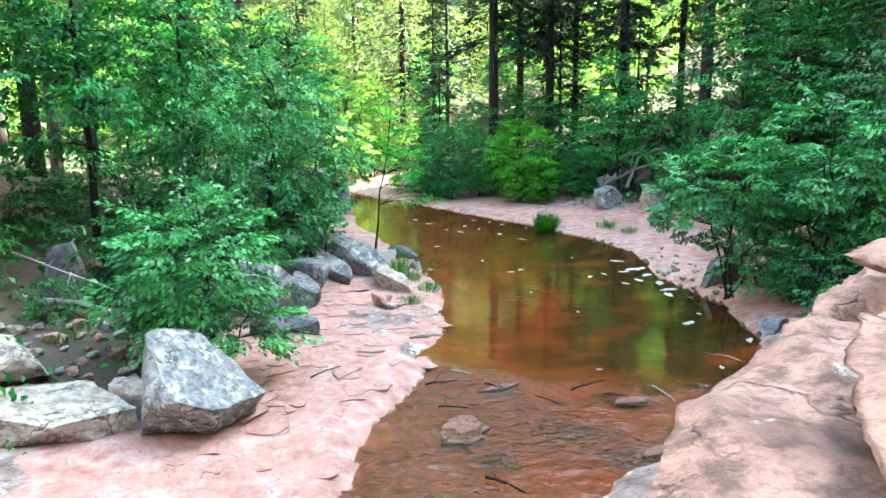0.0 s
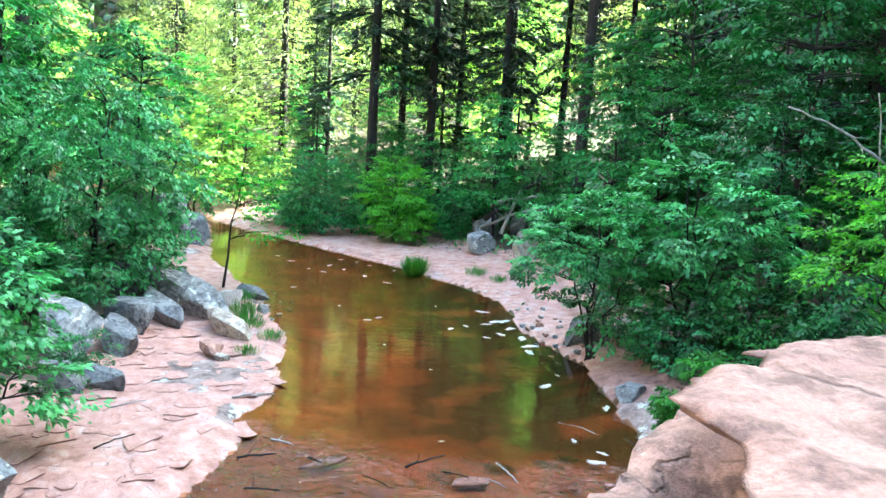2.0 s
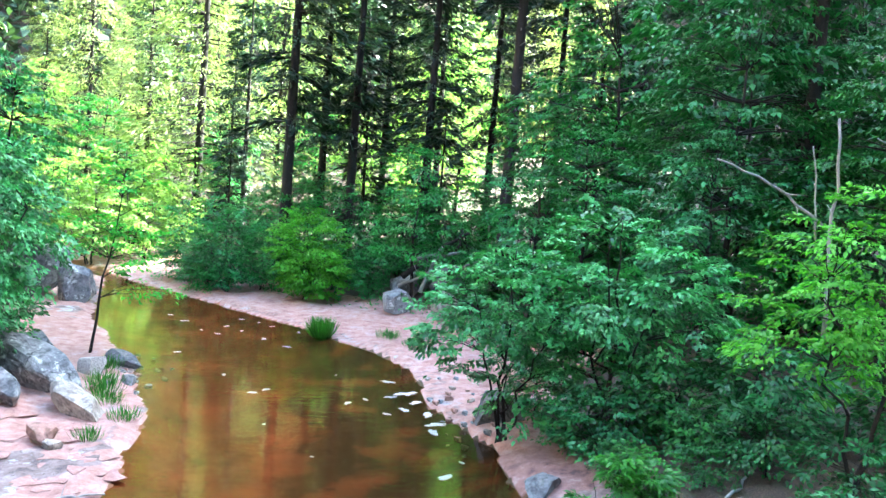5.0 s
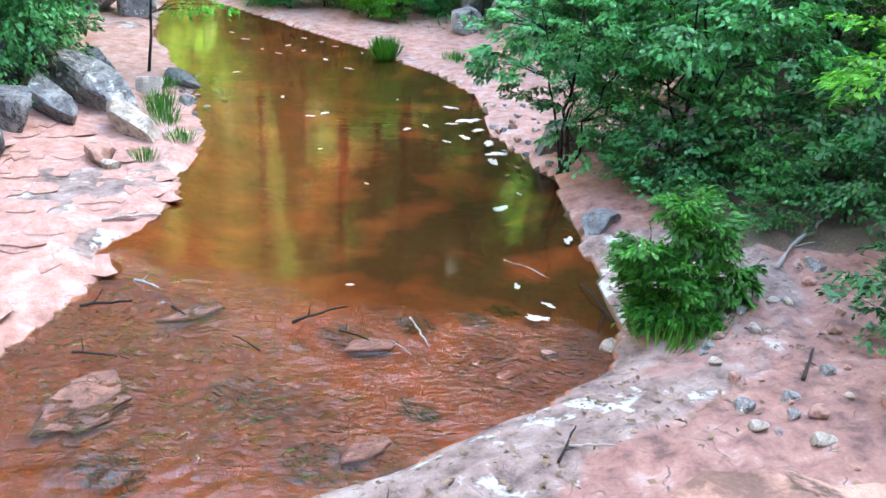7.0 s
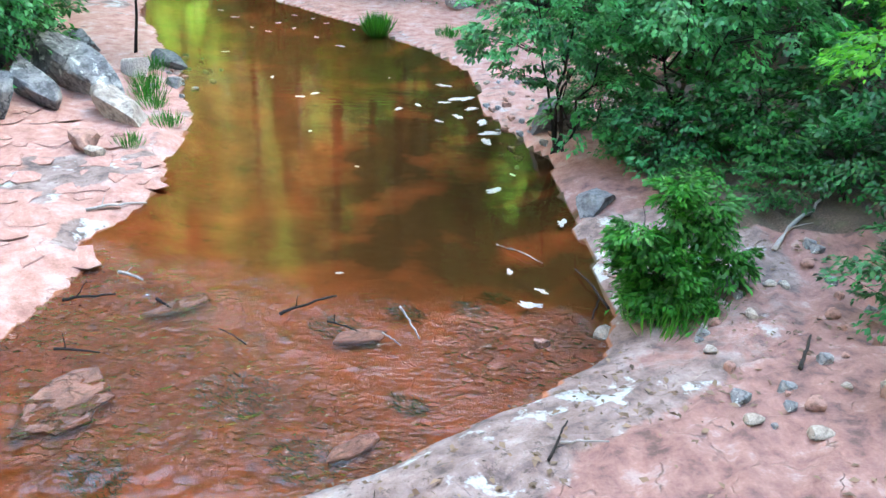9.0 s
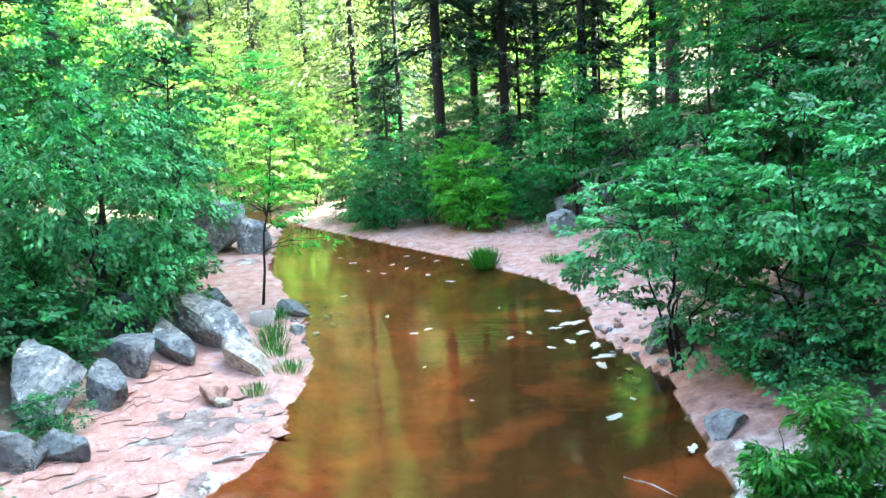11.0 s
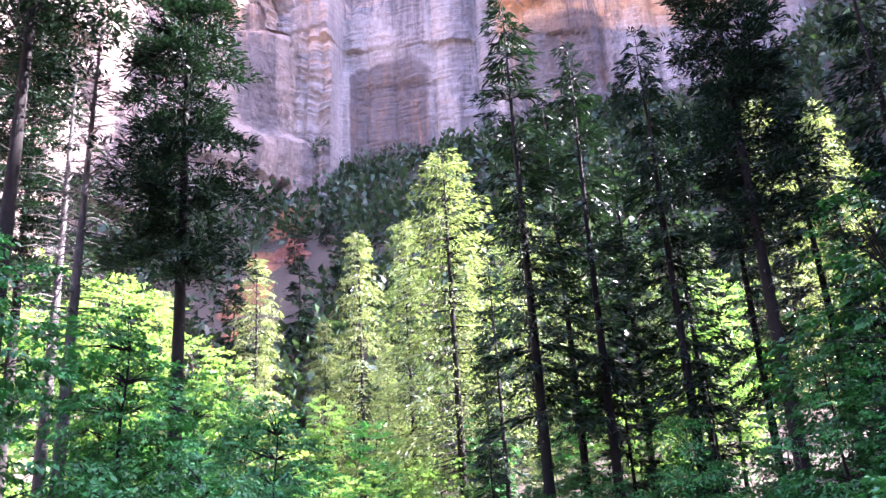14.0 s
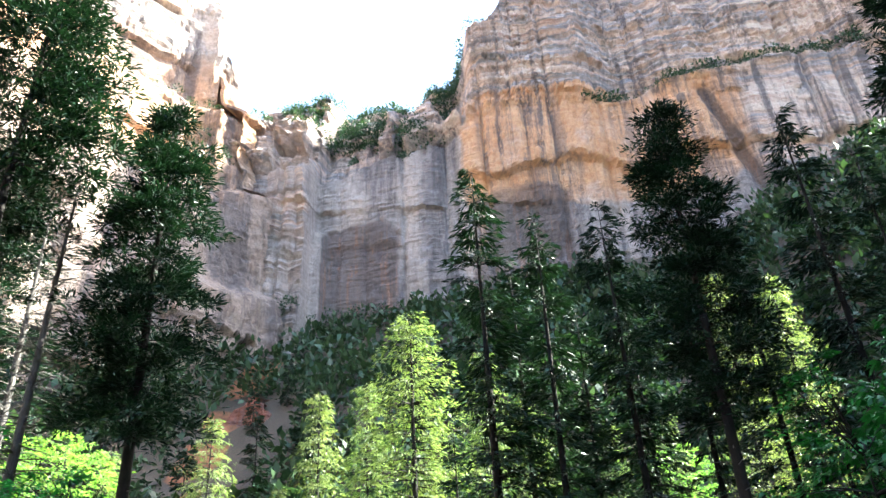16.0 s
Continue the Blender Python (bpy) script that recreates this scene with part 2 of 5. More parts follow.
    col = mixc(n, l, 0.35, col, ramp(n, l, fine, [(0.3, (0.3, 0.3, 0.3)), (0.7, (0.75, 0.75, 0.75))]), "OVERLAY")
    l.new(col, p.inputs["Base Color"])
    p.inputs["Roughness"].default_value = 0.8
    bump(n, l, p, maths(n, l, "SUBTRACT", maths(n, l, "ADD", mid, maths(n, l, "MULTIPLY", fine, 0.35)), jointm), 0.6, 0.07)
    return m


def water_mat():
    """Clear brown stream water: the bed shows through, the sky and trees mirror in it."""
    m, n, l, p = mat_base("stream_water")
    n.remove(p)
    at = n.new("ShaderNodeAttribute")
    at.attribute_name = "riffle"
    v = coords(n, l)
    small = noise_tex(n, l, coords(n, l, (0.75, 1.5, 1)), 3.6, 3, 0.55)
    small = maths(n, l, "POWER", maths(n, l, "SUBTRACT", 1.0, maths(n, l, "MULTIPLY", maths(n, l, "ABSOLUTE", maths(n, l, "SUBTRACT", small, 0.5)), 2.5)), 5.0)
    calm = noise_tex(n, l, coords(n, l, (1, 2.2, 1)), 1.6, 2, 0.5)
    h = maths(n, l, "ADD", maths(n, l, "MULTIPLY", maths(n, l, "MULTIPLY", small, at.outputs["Fac"]), 0.34), maths(n, l, "MULTIPLY", calm, 0.05))
    b = n.new("ShaderNodeBump")
    b.inputs["Strength"].default_value, b.inputs["Distance"].default_value = 1.0, 0.16
    l.new(h, b.inputs["Height"])
    tr, gl, mx, fr = n.new("ShaderNodeBsdfTransparent"), n.new("ShaderNodeBsdfGlossy"), n.new("ShaderNodeMixShader"), n.new("ShaderNodeFresnel")
    tr.inputs[0].default_value = (0.75, 0.56, 0.39, 1)
    gl.inputs["Roughness"].default_value = 0.025
    gl.inputs["Color"].default_value = (1, 1, 1, 1)
    fr.inputs["IOR"].default_value = 1.45
    l.new(b.outputs[0], gl.inputs["Normal"])
    l.new(b.outputs[0], fr.inputs["Normal"])
    l.new(fr.outputs[0], mx.inputs[0])
    l.new(tr.outputs[0], mx.inputs[1])
    l.new(gl.outputs[0], mx.inputs[2])
    l.new(mx.outputs[0], n["Material Output"].inputs[0])
    return m


def cliff_mat(name, warm, low):
    """Canyon sandstone: bedding, warm and grey patches, dark streaks of desert varnish."""
    m, n, l, p = mat_base(name)
    v = coords(n, l)
    big = noise_tex(n, l, coords(n, l, (1, 1, 1.3)), 0.030, 5, 0.6)
    streak = noise_tex(n, l, coords(n, l, (1, 1, 0.07)), 0.10, 9, 0.70)
    wide = noise_tex(n, l, coords(n, l, (1, 1, 0.16)), 0.035, 6, 0.62)
    bed = noise_tex(n, l, coords(n, l, (0.1, 0.1, 1.6)), 0.35, 6, 0.7)
    fine = noise_tex(n, l, v, 0.9, 6, 0.7)
    xyz = n.new("ShaderNodeSeparateXYZ")
    l.new(v, xyz.inputs[0])
    # the beds' own colours: grey below, orange above, pale at the rim; the boundary dips to the east
    age = maths(n, l, "ADD", xyz.outputs[2], maths(n, l, "MULTIPLY", maths(n, l, "MAXIMUM", xyz.outputs[0], -20.0), 0.5))
    age = maths(n, l, "ADD", age, maths(n, l, "MULTIPLY", maths(n, l, "SUBTRACT", big, 0.5), 110.0))
    age = maths(n, l, "ADD", age, maths(n, l, "MULTIPLY", maths(n, l, "SUBTRACT", wide, 0.5), 60.0))
    age = maths(n, l, "DIVIDE", maths(n, l, "SUBTRACT", age, 66.0), 140.0)
    col = ramp(n, l, age, [(0.30, low), (0.43, tuple(0.5 * (a + b) for a, b in zip(low, warm))), (0.50, warm), (0.66, tuple(0.75 * a + 0.09 for a in warm)), (0.78, (0.42, 0.375, 0.345)), (0.92, (0.56, 0.45, 0.37))])
    col = mixc(n, l, ramp(n, l, streak, [(0.49, (0, 0, 0)), (0.57, (0.8, 0.8, 0.8))]), col, (0.12, 0.10, 0.10))
    col = mixc(n, l, ramp(n, l, wide, [(0.52, (0, 0, 0)), (0.60, (0.55, 0.55, 0.55))]), col, (0.17, 0.145, 0.14))
    col = mixc(n, l, ramp(n, l, streak, [(0.34, (0.55, 0.55, 0.55)), (0.42, (0, 0, 0))]), col, (0.60, 0.52, 0.45))
    col = mixc(n, l, 0.45, col, ramp(n, l, bed, [(0.3, (0.25, 0.25, 0.25)), (0.5, (0.5, 0.5, 0.5)), (0.7, (0.68, 0.68, 0.68))]), "OVERLAY")
    col = mixc(n, l, 0.6, col, ramp(n, l, fine, [(0.3, (0.25, 0.25, 0.25)), (0.7, (0.75, 0.75, 0.75))]), "OVERLAY")
    l.new(col, p.inputs["Base Color"])
    p.inputs["Roughness"].default_value = 0.95
    bump(n, l, p, maths(n, l, "ADD", bed, fine), 0.8, 1.2)
    return m


def north_cliff_mat():
    """Streaked sandstone by its own beds: grey varnished wall, orange face, thin blue-grey and pale beds."""
    m, n, l, p = mat_base("cliff_streaked_sandstone")
    at = n.new("ShaderNodeAttribute")
    at.attribute_name = "bed"
    sep = n.new("ShaderNodeSeparateColor")
    l.new(at.outputs["Color"], sep.inputs[0])
    v = coords(n, l)
    big = noise_tex(n, l, v, 0.045, 5, 0.62)
    streak = noise_tex(n, l, coords(n, l, (1, 1, 0.05)), 0.36, 8, 0.72)
    wide = noise_tex(n, l, coords(n, l, (1, 1, 0.12)), 0.075, 5, 0.6)
    thin = noise_tex(n, l, coords(n, l, (0.05, 0.05, 1.2)), 0.75, 5, 0.75)
    thick = noise_tex(n, l, coords(n, l, (0.07, 0.07, 1)), 0.22, 4, 0.6)
    fine = noise_tex(n, l, v, 0.8, 7, 0.72)
    wob = maths(n, l, "MULTIPLY", maths(n, l, "SUBTRACT", big, 0.5), 1.1)

    def zone(o, a=0.40, b=0.60):
        return ramp(n, l, maths(n, l, "ADD", sep.outputs[o], wob), [(a, (0, 0, 0)), (b, (1, 1, 1))])
    grey = ramp(n, l, wide, [(0.38, (0.48, 0.405, 0.36)), (0.5, (0.34, 0.295, 0.275)), (0.60, (0.24, 0.21, 0.205))])
    orange = ramp(n, l, big, [(0.34, (0.70, 0.44, 0.27)), (0.5, (0.66, 0.37, 0.20)), (0.66, (0.60, 0.45, 0.36))])
    pale = ramp(n, l, thick, [(0.36, (0.68, 0.56, 0.47)), (0.47, (0.60, 0.44, 0.35)), (0.54, (0.33, 0.32, 0.335)), (0.62, (0.66, 0.50, 0.40))])
    col = mixc(n, l, zone("Red"), grey, orange)
    col = mixc(n, l, zone("Blue"), col, pale)
    # desert varnish running down, and rust and white seeps
    dark = maths(n, l, "MULTIPLY", ramp(n, l, streak, [(0.47, (0, 0, 0)), (0.58, (0.9, 0.9, 0.9))]), ramp(n, l, wide, [(0.40, (0.15, 0.15, 0.15)), (0.56, (1, 1, 1))]))
    col = mixc(n, l, maths(n, l, "MULTIPLY", dark, 0.95), col, (0.12, 0.105, 0.11))
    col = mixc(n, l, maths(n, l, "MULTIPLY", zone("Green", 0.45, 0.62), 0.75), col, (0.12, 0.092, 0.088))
    rust = maths(n, l, "MULTIPLY", ramp(n, l, streak, [(0.36, (0.8, 0.8, 0.8)), (0.45, (0, 0, 0))]), sep.outputs["Green"])
    col = mixc(n, l, rust, col, (0.34, 0.17, 0.10))
    col = mixc(n, l, maths(n, l, "MULTIPLY", ramp(n, l, streak, [(0.30, (0.8, 0.8, 0.8)), (0.38, (0, 0, 0))]), 0.6), col, (0.66, 0.58, 0.52))
    col = mixc(n, l, maths(n, l, "ADD", 0.20, maths(n, l, "MULTIPLY", sep.outputs["Blue"], 0.4)), col, ramp(n, l, thin, [(0.34, (0.18, 0.18, 0.18)), (0.46, (0.5, 0.5, 0.5)), (0.66, (0.66, 0.66, 0.66))]), "OVERLAY")
    col = mixc(n, l, 0.55, col, ramp(n, l, fine, [(0.3, (0.27, 0.27, 0.27)), (0.7, (0.74, 0.74, 0.74))]), "OVERLAY")
    l.new(col, p.inputs["Base Color"])
    p.inputs["Roughness"].default_value = 0.95
    bump(n, l, p, maths(n, l, "ADD", thin, fine), 0.9, 1.3)
    return m


M_GROUND, M_WATER = ground_mat(), water_mat()
M_CLIFF = cliff_mat("cliff_sandstone", (0.52, 0.31, 0.18), (0.33, 0.25, 0.205))

# ---- tools for shapes ----
rng = np.random.default_rng(7)


def lattice(ix, iy, seed):
    k = (ix.astype(np.int64) * 374761393 + iy.astype(np.int64) * 668265263 + seed * 982451653) & 0x7FFFFFFF
    k = ((k ^ (k >> 13)) * 1274126177) & 0x7FFFFFFF
    return ((k ^ (k >> 16)) & 0xFFFF) / 65535.0


def vnoise(x, y, seed=0):
    ix, iy = np.floor(x), np.floor(y)
    fx, fy = x - ix, y - iy
    fx, fy = fx * fx * (3 - 2 * fx), fy * fy * (3 - 2 * fy)
    a, b = lattice(ix, iy, seed), lattice(ix + 1, iy, seed)
    c, d = lattice(ix, iy + 1, seed), lattice(ix + 1, iy + 1, seed)
    return (a * (1 - fx) + b * fx) * (1 - fy) + (c * (1 - fx) + d * fx) * fy


def fbm(x, y, seed=0, octaves=4):
    s, amp = 0.0, 0.5
    for k in range(octaves):
        s = s + amp * vnoise(x * 2 ** k, y * 2 ** k, seed + k)
        amp *= 0.5
    return s / (1 - 0.5 ** octaves)


def mesh_of(name, verts, faces, material, smooth=False):
    me = bpy.data.meshes.new(name)
    me.from_pydata([tuple(p) for p in verts], [], [tuple(f) for f in faces])
    me.materials.append(material)
    if smooth:
        me.polygons.foreach_set("use_smooth", [True] * len(me.polygons))
    me.update()
    return me


def quads_mesh(name, V, material, smooth=False):
    """A mesh of loose quads from an array (n, 4, 3)."""
    n = len(V)
    me = bpy.data.meshes.new(name)
    me.vertices.add(4 * n)
    me.vertices.foreach_set("co", V.reshape(-1).astype(np.float32))
    me.loops.add(4 * n)
    me.loops.foreach_set("vertex_index", np.arange(4 * n, dtype=np.int32))
    me.polygons.add(n)
    me.polygons.foreach_set("loop_start", np.arange(0, 4 * n, 4, dtype=np.int32))
    me.polygons.foreach_set("loop_total", np.full(n, 4, dtype=np.int32))
    me.materials.append(material)
    me.update()
    me.validate()
    return me


def unit(a):
    return a / np.maximum(np.linalg.norm(a, axis=-1, keepdims=True), 1e-9)


def leaves(name, centre, along, up, length, width, material, tone=None):
    """Leaf blades: pointed at both ends, widest in the middle, slightly folded along the rib."""
    along = unit(along)
    side = unit(np.cross(along, up))
    up = np.cross(side, along)
    L, W = np.asarray(length)[:, None], np.asarray(width)[:, None]
    V = np.stack([centre, centre + along * L * 0.5 + side * W * 0.5 + up * W * 0.18,
                  centre + along * L - up * L * 0.12, centre + along * L * 0.5 - side * W * 0.5 + up * W * 0.18], axis=1)
    me = quads_mesh(name, V, material)
    if tone is None:
        tone = np.random.default_rng(len(V)).random(len(V))
    a = me.attributes.new("tone", "FLOAT", "FACE")
    a.data.foreach_set("value", np.asarray(tone, np.float32))
    return me


def tubes(name, lines, material, sides=6):
    """Tapered tubes along lines of (point, radius)."""
    verts, faces = [], []
    for line in lines:
        base = len(verts)
        for k, (p, r) in enumerate(line):
            q = Vector(line[min(k + 1, len(line) - 1)][0]) - Vector(line[max(k - 1, 0)][0])
            q = q.normalized() if q.length > 1e-6 else Vector((0, 0, 1))
            a = q.orthogonal().normalized()
            b = q.cross(a)
            for s in range(sides):
                w = 2 * math.pi * s / sides
                verts.append(Vector(p) + (a * math.cos(w) + b * math.sin(w)) * r)
        for k in range(len(line) - 1):
            for s in range(sides):
                i, j = base + k * sides + s, base + k * sides + (s + 1) % sides
                faces.append((i, j, j + sides, i + sides))
        faces.append(tuple(base + s for s in reversed(range(sides))))
        faces.append(tuple(base + (len(line) - 1) * sides + s for s in range(sides)))
    return mesh_of(name, verts, faces, material, True)


def part(name, me, parent, label="", kind=""):
    ob = new(name, me)
    ob.parent = parent
    return tagged(ob, label, kind=kind)


# ---- ground, stream ----
LY = np.array([-40, -10, 5, 12.4, 13.5, 14.2, 16.1, 17.6, 19.2, 19.9, 21.7, 24.1, 26, 28, 30.4, 33.1, 36, 43.5, 57, 60, 75, 110])
LX = np.array([-6, -4, -3.2, -2.1, -1.9, -2.1, -1.6, -1.2, -0.95, -1.4, -0.85, -0.8, -1.0, -1.2, -2.1, -2.8, -4.0, -7.0, -9.9, -12.5, -27, -60])
RY = np.array([-40, -10, 5, 12.2, 13.4, 13.8, 14.2, 15.0, 15.3, 16.7, 18, 19.3, 22.5, 25.7, 27.5, 29.4, 33.5, 35.3, 37.9, 40.5, 42.4, 44.8, 47.3, 51.2, 57, 60.8, 75, 110])
RX = np.array([1, 1.5, 2, 2.5, 3.0, 4.1, 4.8, 6.0, 6.7, 7.9, 8.3, 8.5, 8.5, 8.6, 8.05, 7.5, 7.4, 7.0, 6.0, 4.4, 3.3, 1.2, -0.8, -3.9, -8.5, -10.9, -24, -56])


def sat(v):
    return np.clip(v, 0, 1)


def smooth(v, a, b):
    t = sat((v - a) / (b - a))
    return t * t * (3 - 2 * t)


def soft_step(q):
    return np.floor(q) + smooth(q - np.floor(q), 0.0, 0.22)


def edges(x, y):
    wob = (fbm(y * 0.9, x * 0 + 3, 11, 3) - 0.5) * 0.5 * smooth(y, 8, 12)
    return np.interp(y, LY, LX) + wob, np.interp(y, RY, RX) + (fbm(y * 0.9, x * 0 + 9, 17, 3) - 0.5) * 0.5


def height(x, y):
    """The ground's height above the stream."""
    L, R = edges(x, y)
    k = np.where(y > 35, 0.72, 1.0)
    left, right = (L - x) * k, (x - R) * k
    inside = np.minimum(-left, -right)
    n1 = fbm(x * 0.5, y * 0.5, 3, 4) - 0.5
    bed = -0.04 - (0.10 + 0.30 * smooth(y, 18, 23)) * sat(inside / 1.6) + n1 * 0.10 * sat(inside / 0.8)
    # flaking sheets: small steps
    q = fbm(x * 0.55 + 0.3 * y, y * 0.35, 21, 4) * 9
    step = (np.floor(q) + smooth(q - np.floor(q), 0.0, 0.10)) * 0.045 - 0.2
    ol, orr = np.maximum(left, 0), np.maximum(right, 0)
    wl = 9.0 - 3.6 * smooth(y, 14, 17) - 2.2 * smooth(y, 24, 30)
    bank_l = 0.05 * ol + 0.20 * np.maximum(ol - wl, 0) - 0.12 * np.maximum(ol - wl - 14, 0)
    near_r = 0.06 + 0.17 * orr + 0.05 * np.maximum(orr - 6, 0)
    far_r = 0.06 * orr + 0.14 * np.maximum(orr - 4.5, 0)
    bank_r = near_r + (far_r - near_r) * smooth(y, 20, 30)
    sheet = 1.15 * orr + 2.4 * fbm(x * 0.35, y * 0.22, 27, 4) - 0.12 * y
    bank_r = bank_r + 0.15 * (soft_step(sheet) - sheet + 0.4) * smooth(orr, 1.2, 2.4) * smooth(-y, -27, -22)
    bank = np.where(left > 0, bank_l, bank_r)
    lip = sat(np.where(left > 0, ol, orr) / 0.6)
    bank = 0.035 + np.where(left > 0, bank, np.minimum(bank, 9)) + (step + 0.12) * 0.8 * lip + n1 * 0.25 * smooth(np.maximum(ol, orr), 4, 9)
    z = np.where(inside > 0, bed, bank)
    # the valley rises to the foot of the cliffs
    z = z + 0.10 * np.maximum(y - 60, 0) + 0.92 * np.maximum(y - 100 + 6 * (fbm(x * 0.03, y * 0.03, 5) - 0.5) * smooth(y, 90, 110), 0)
    z = np.minimum(z, 96 + 8 * fbm(x * 0.02, y * 0.02, 8))
    z = z + 0.55 * np.maximum(np.abs(x + 5) - 48, 0) * smooth(np.abs(x + 5), 48, 70)
    return z


def ground_z(x, y):
    return float(height(np.array([float(x)]), np.array([float(y)]))[0])


def axis(spans):
    out = []
    for a, b, s in spans:
        out += list(np.arange(a, b, s))
    return np.array(out + [spans[-1][1]])


gx = axis([(-2000, -400, 200), (-400, -100, 20), (-100, -30, 4), (-30, -13, 0.6), (-13, -7, 0.25), (-7, 0, 0.13), (0, 7.5, 0.3), (7.5, 14, 0.16), (14, 30, 0.6), (30, 100, 4), (100, 400, 20), (400, 2000.1, 200)])
gy = axis([(-2000, -400, 200), (-400, -60, 20), (-60, 8, 2), (8, 12, 0.3), (12, 31, 0.15), (31, 48, 0.35), (48, 75, 0.7), (75, 200, 3), (200, 400, 20), (400, 2000.1, 200)])
GX, GY = np.meshgrid(gx, gy)
GZ = height(GX, GY)
gnx, gny = len(gx), len(gy)
idx = np.arange(gnx * gny).reshape(gny, gnx)
gf = np.stack([idx[:-1, :-1], idx[:-1, 1:], idx[1:, 1:], idx[1:, :-1]], axis=-1).reshape(-1, 4)
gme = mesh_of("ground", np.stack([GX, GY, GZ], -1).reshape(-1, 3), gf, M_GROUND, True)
gL, gR = edges(GX, GY)
gl, gr = gL - GX, GX - gR
z_bed = (np.minimum(-gl, -gr) > -0.02).astype(float)
wob = 2.2 * (fbm(GX * 0.4, GY * 0.4, 31) - 0.5)
wl = 10.0 - 4.4 * smooth(GY, 14, 16.5) - 2.0 * smooth(GY, 24, 30)
z_lit = np.maximum(smooth(gl + wob, wl - 0.5, wl + 1.0), smooth(gr + wob, 3.2 + 4.4 * smooth(GY, 28, 36), 5.0 + 4.8 * smooth(GY, 28, 36)))
thr = 6.0 + 4.0 * (1 - smooth(GY, 16, 18.5)) - 4.7 * smooth(GY, 18.0, 20.5) + 4.0 * smooth(GY, 27, 31)
z_lit = np.where((gr > 0) & (GY < 30), smooth(gr + 0.6 * wob, thr, thr + 1.2), z_lit)
z_lit = np.maximum(z_lit, smooth(GY, 74, 80))
z_pale = np.maximum((gr > -0.3) * smooth(-GY, -16.8, -14.6) * smooth(-gr, -4.2, -2.6) * 0.9, (gr > 0) * smooth(-gr, -2.0, -0.8) * smooth(GY, 26, 28.5) * 0.42)
z_pale = np.maximum(z_pale, (gr > -0.3) * smooth(-GY, -23, -20) * (1 - 0.8 * smooth(gr + 0.8 * wob, 2.6, 3.6)) * (0.45 + 0.55 * smooth(fbm(GX * 0.3 + 4, GY * 0.3, 78), 0.40, 0.52)))
z_pale = np.maximum(z_pale, (gl > 0) * smooth(fbm(GX * 0.35, GY * 0.35, 77), 0.56, 0.66) * 0.8)
col = gme.color_attributes.new("zone", "FLOAT_COLOR", "POINT")
# alpha: the pool, rising with x where the forest's gloom is painted in
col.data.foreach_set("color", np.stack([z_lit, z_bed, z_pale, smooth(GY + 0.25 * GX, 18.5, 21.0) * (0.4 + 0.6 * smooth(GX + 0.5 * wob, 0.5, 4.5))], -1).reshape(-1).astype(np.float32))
ground = tagged(new("ground", gme), "flaking red sandstone stream banks and leaf-littered forest floor", "ground", kind="structure")

wx, wy = axis([(-60, -4, 4), (-4, 9, 0.085), (9, 14, 1)]), axis([(-40, 10, 5), (10, 21, 0.08), (21, 100, 1)])
WX, WY = np.meshgrid(wx, wy)
wi = np.arange(len(wx) * len(wy)).reshape(len(wy), len(wx))
RIF = (1 - smooth(WY + 0.25 * WX + 1.5 * (fbm(WX * 0.6, WY * 0.6, 91) - 0.5), 18.6, 20.4)) * smooth(WY, 9, 11)
flow = 2.4 * (fbm(WX * 0.35, WY * 0.35, 95, 3) - 0.5)
patch = smooth(fbm(WX * 0.5 + flow, WY * 0.6, 98, 3), 0.40, 0.60)
wrinkle = 1 - np.abs(2 * fbm(WX * 0.9 + 0.9 * WY + flow, WY * 1.5 - 0.5 * WX + 2 * flow, 92, 3) - 1)
chop = 1 - np.abs(2 * fbm(WX * 2.4 + 1.2 * WY + 2 * flow, WY * 3.4 - 0.8 * WX + flow, 94, 2) - 1)
WZ = RIF * (0.045 * (wrinkle ** 6 - 0.3) + (0.008 + 0.06 * patch) * (chop ** 5 - 0.3))
wme = mesh_of("water", np.stack([WX, WY, WZ], -1).reshape(-1, 3), np.stack([wi[:-1, :-1], wi[:-1, 1:], wi[1:, 1:], wi[1:, :-1]], -1).reshape(-1, 4), M_WATER, True)
rif = wme.attributes.new("riffle", "FLOAT", "POINT")
rif.data.foreach_set("value", (RIF * (0.2 + 0.8 * patch)).reshape(-1).astype(np.float32))
tagged(new("water", wme), "shallow clear brown stream with ripples over red rock", "stream", kind="structure")


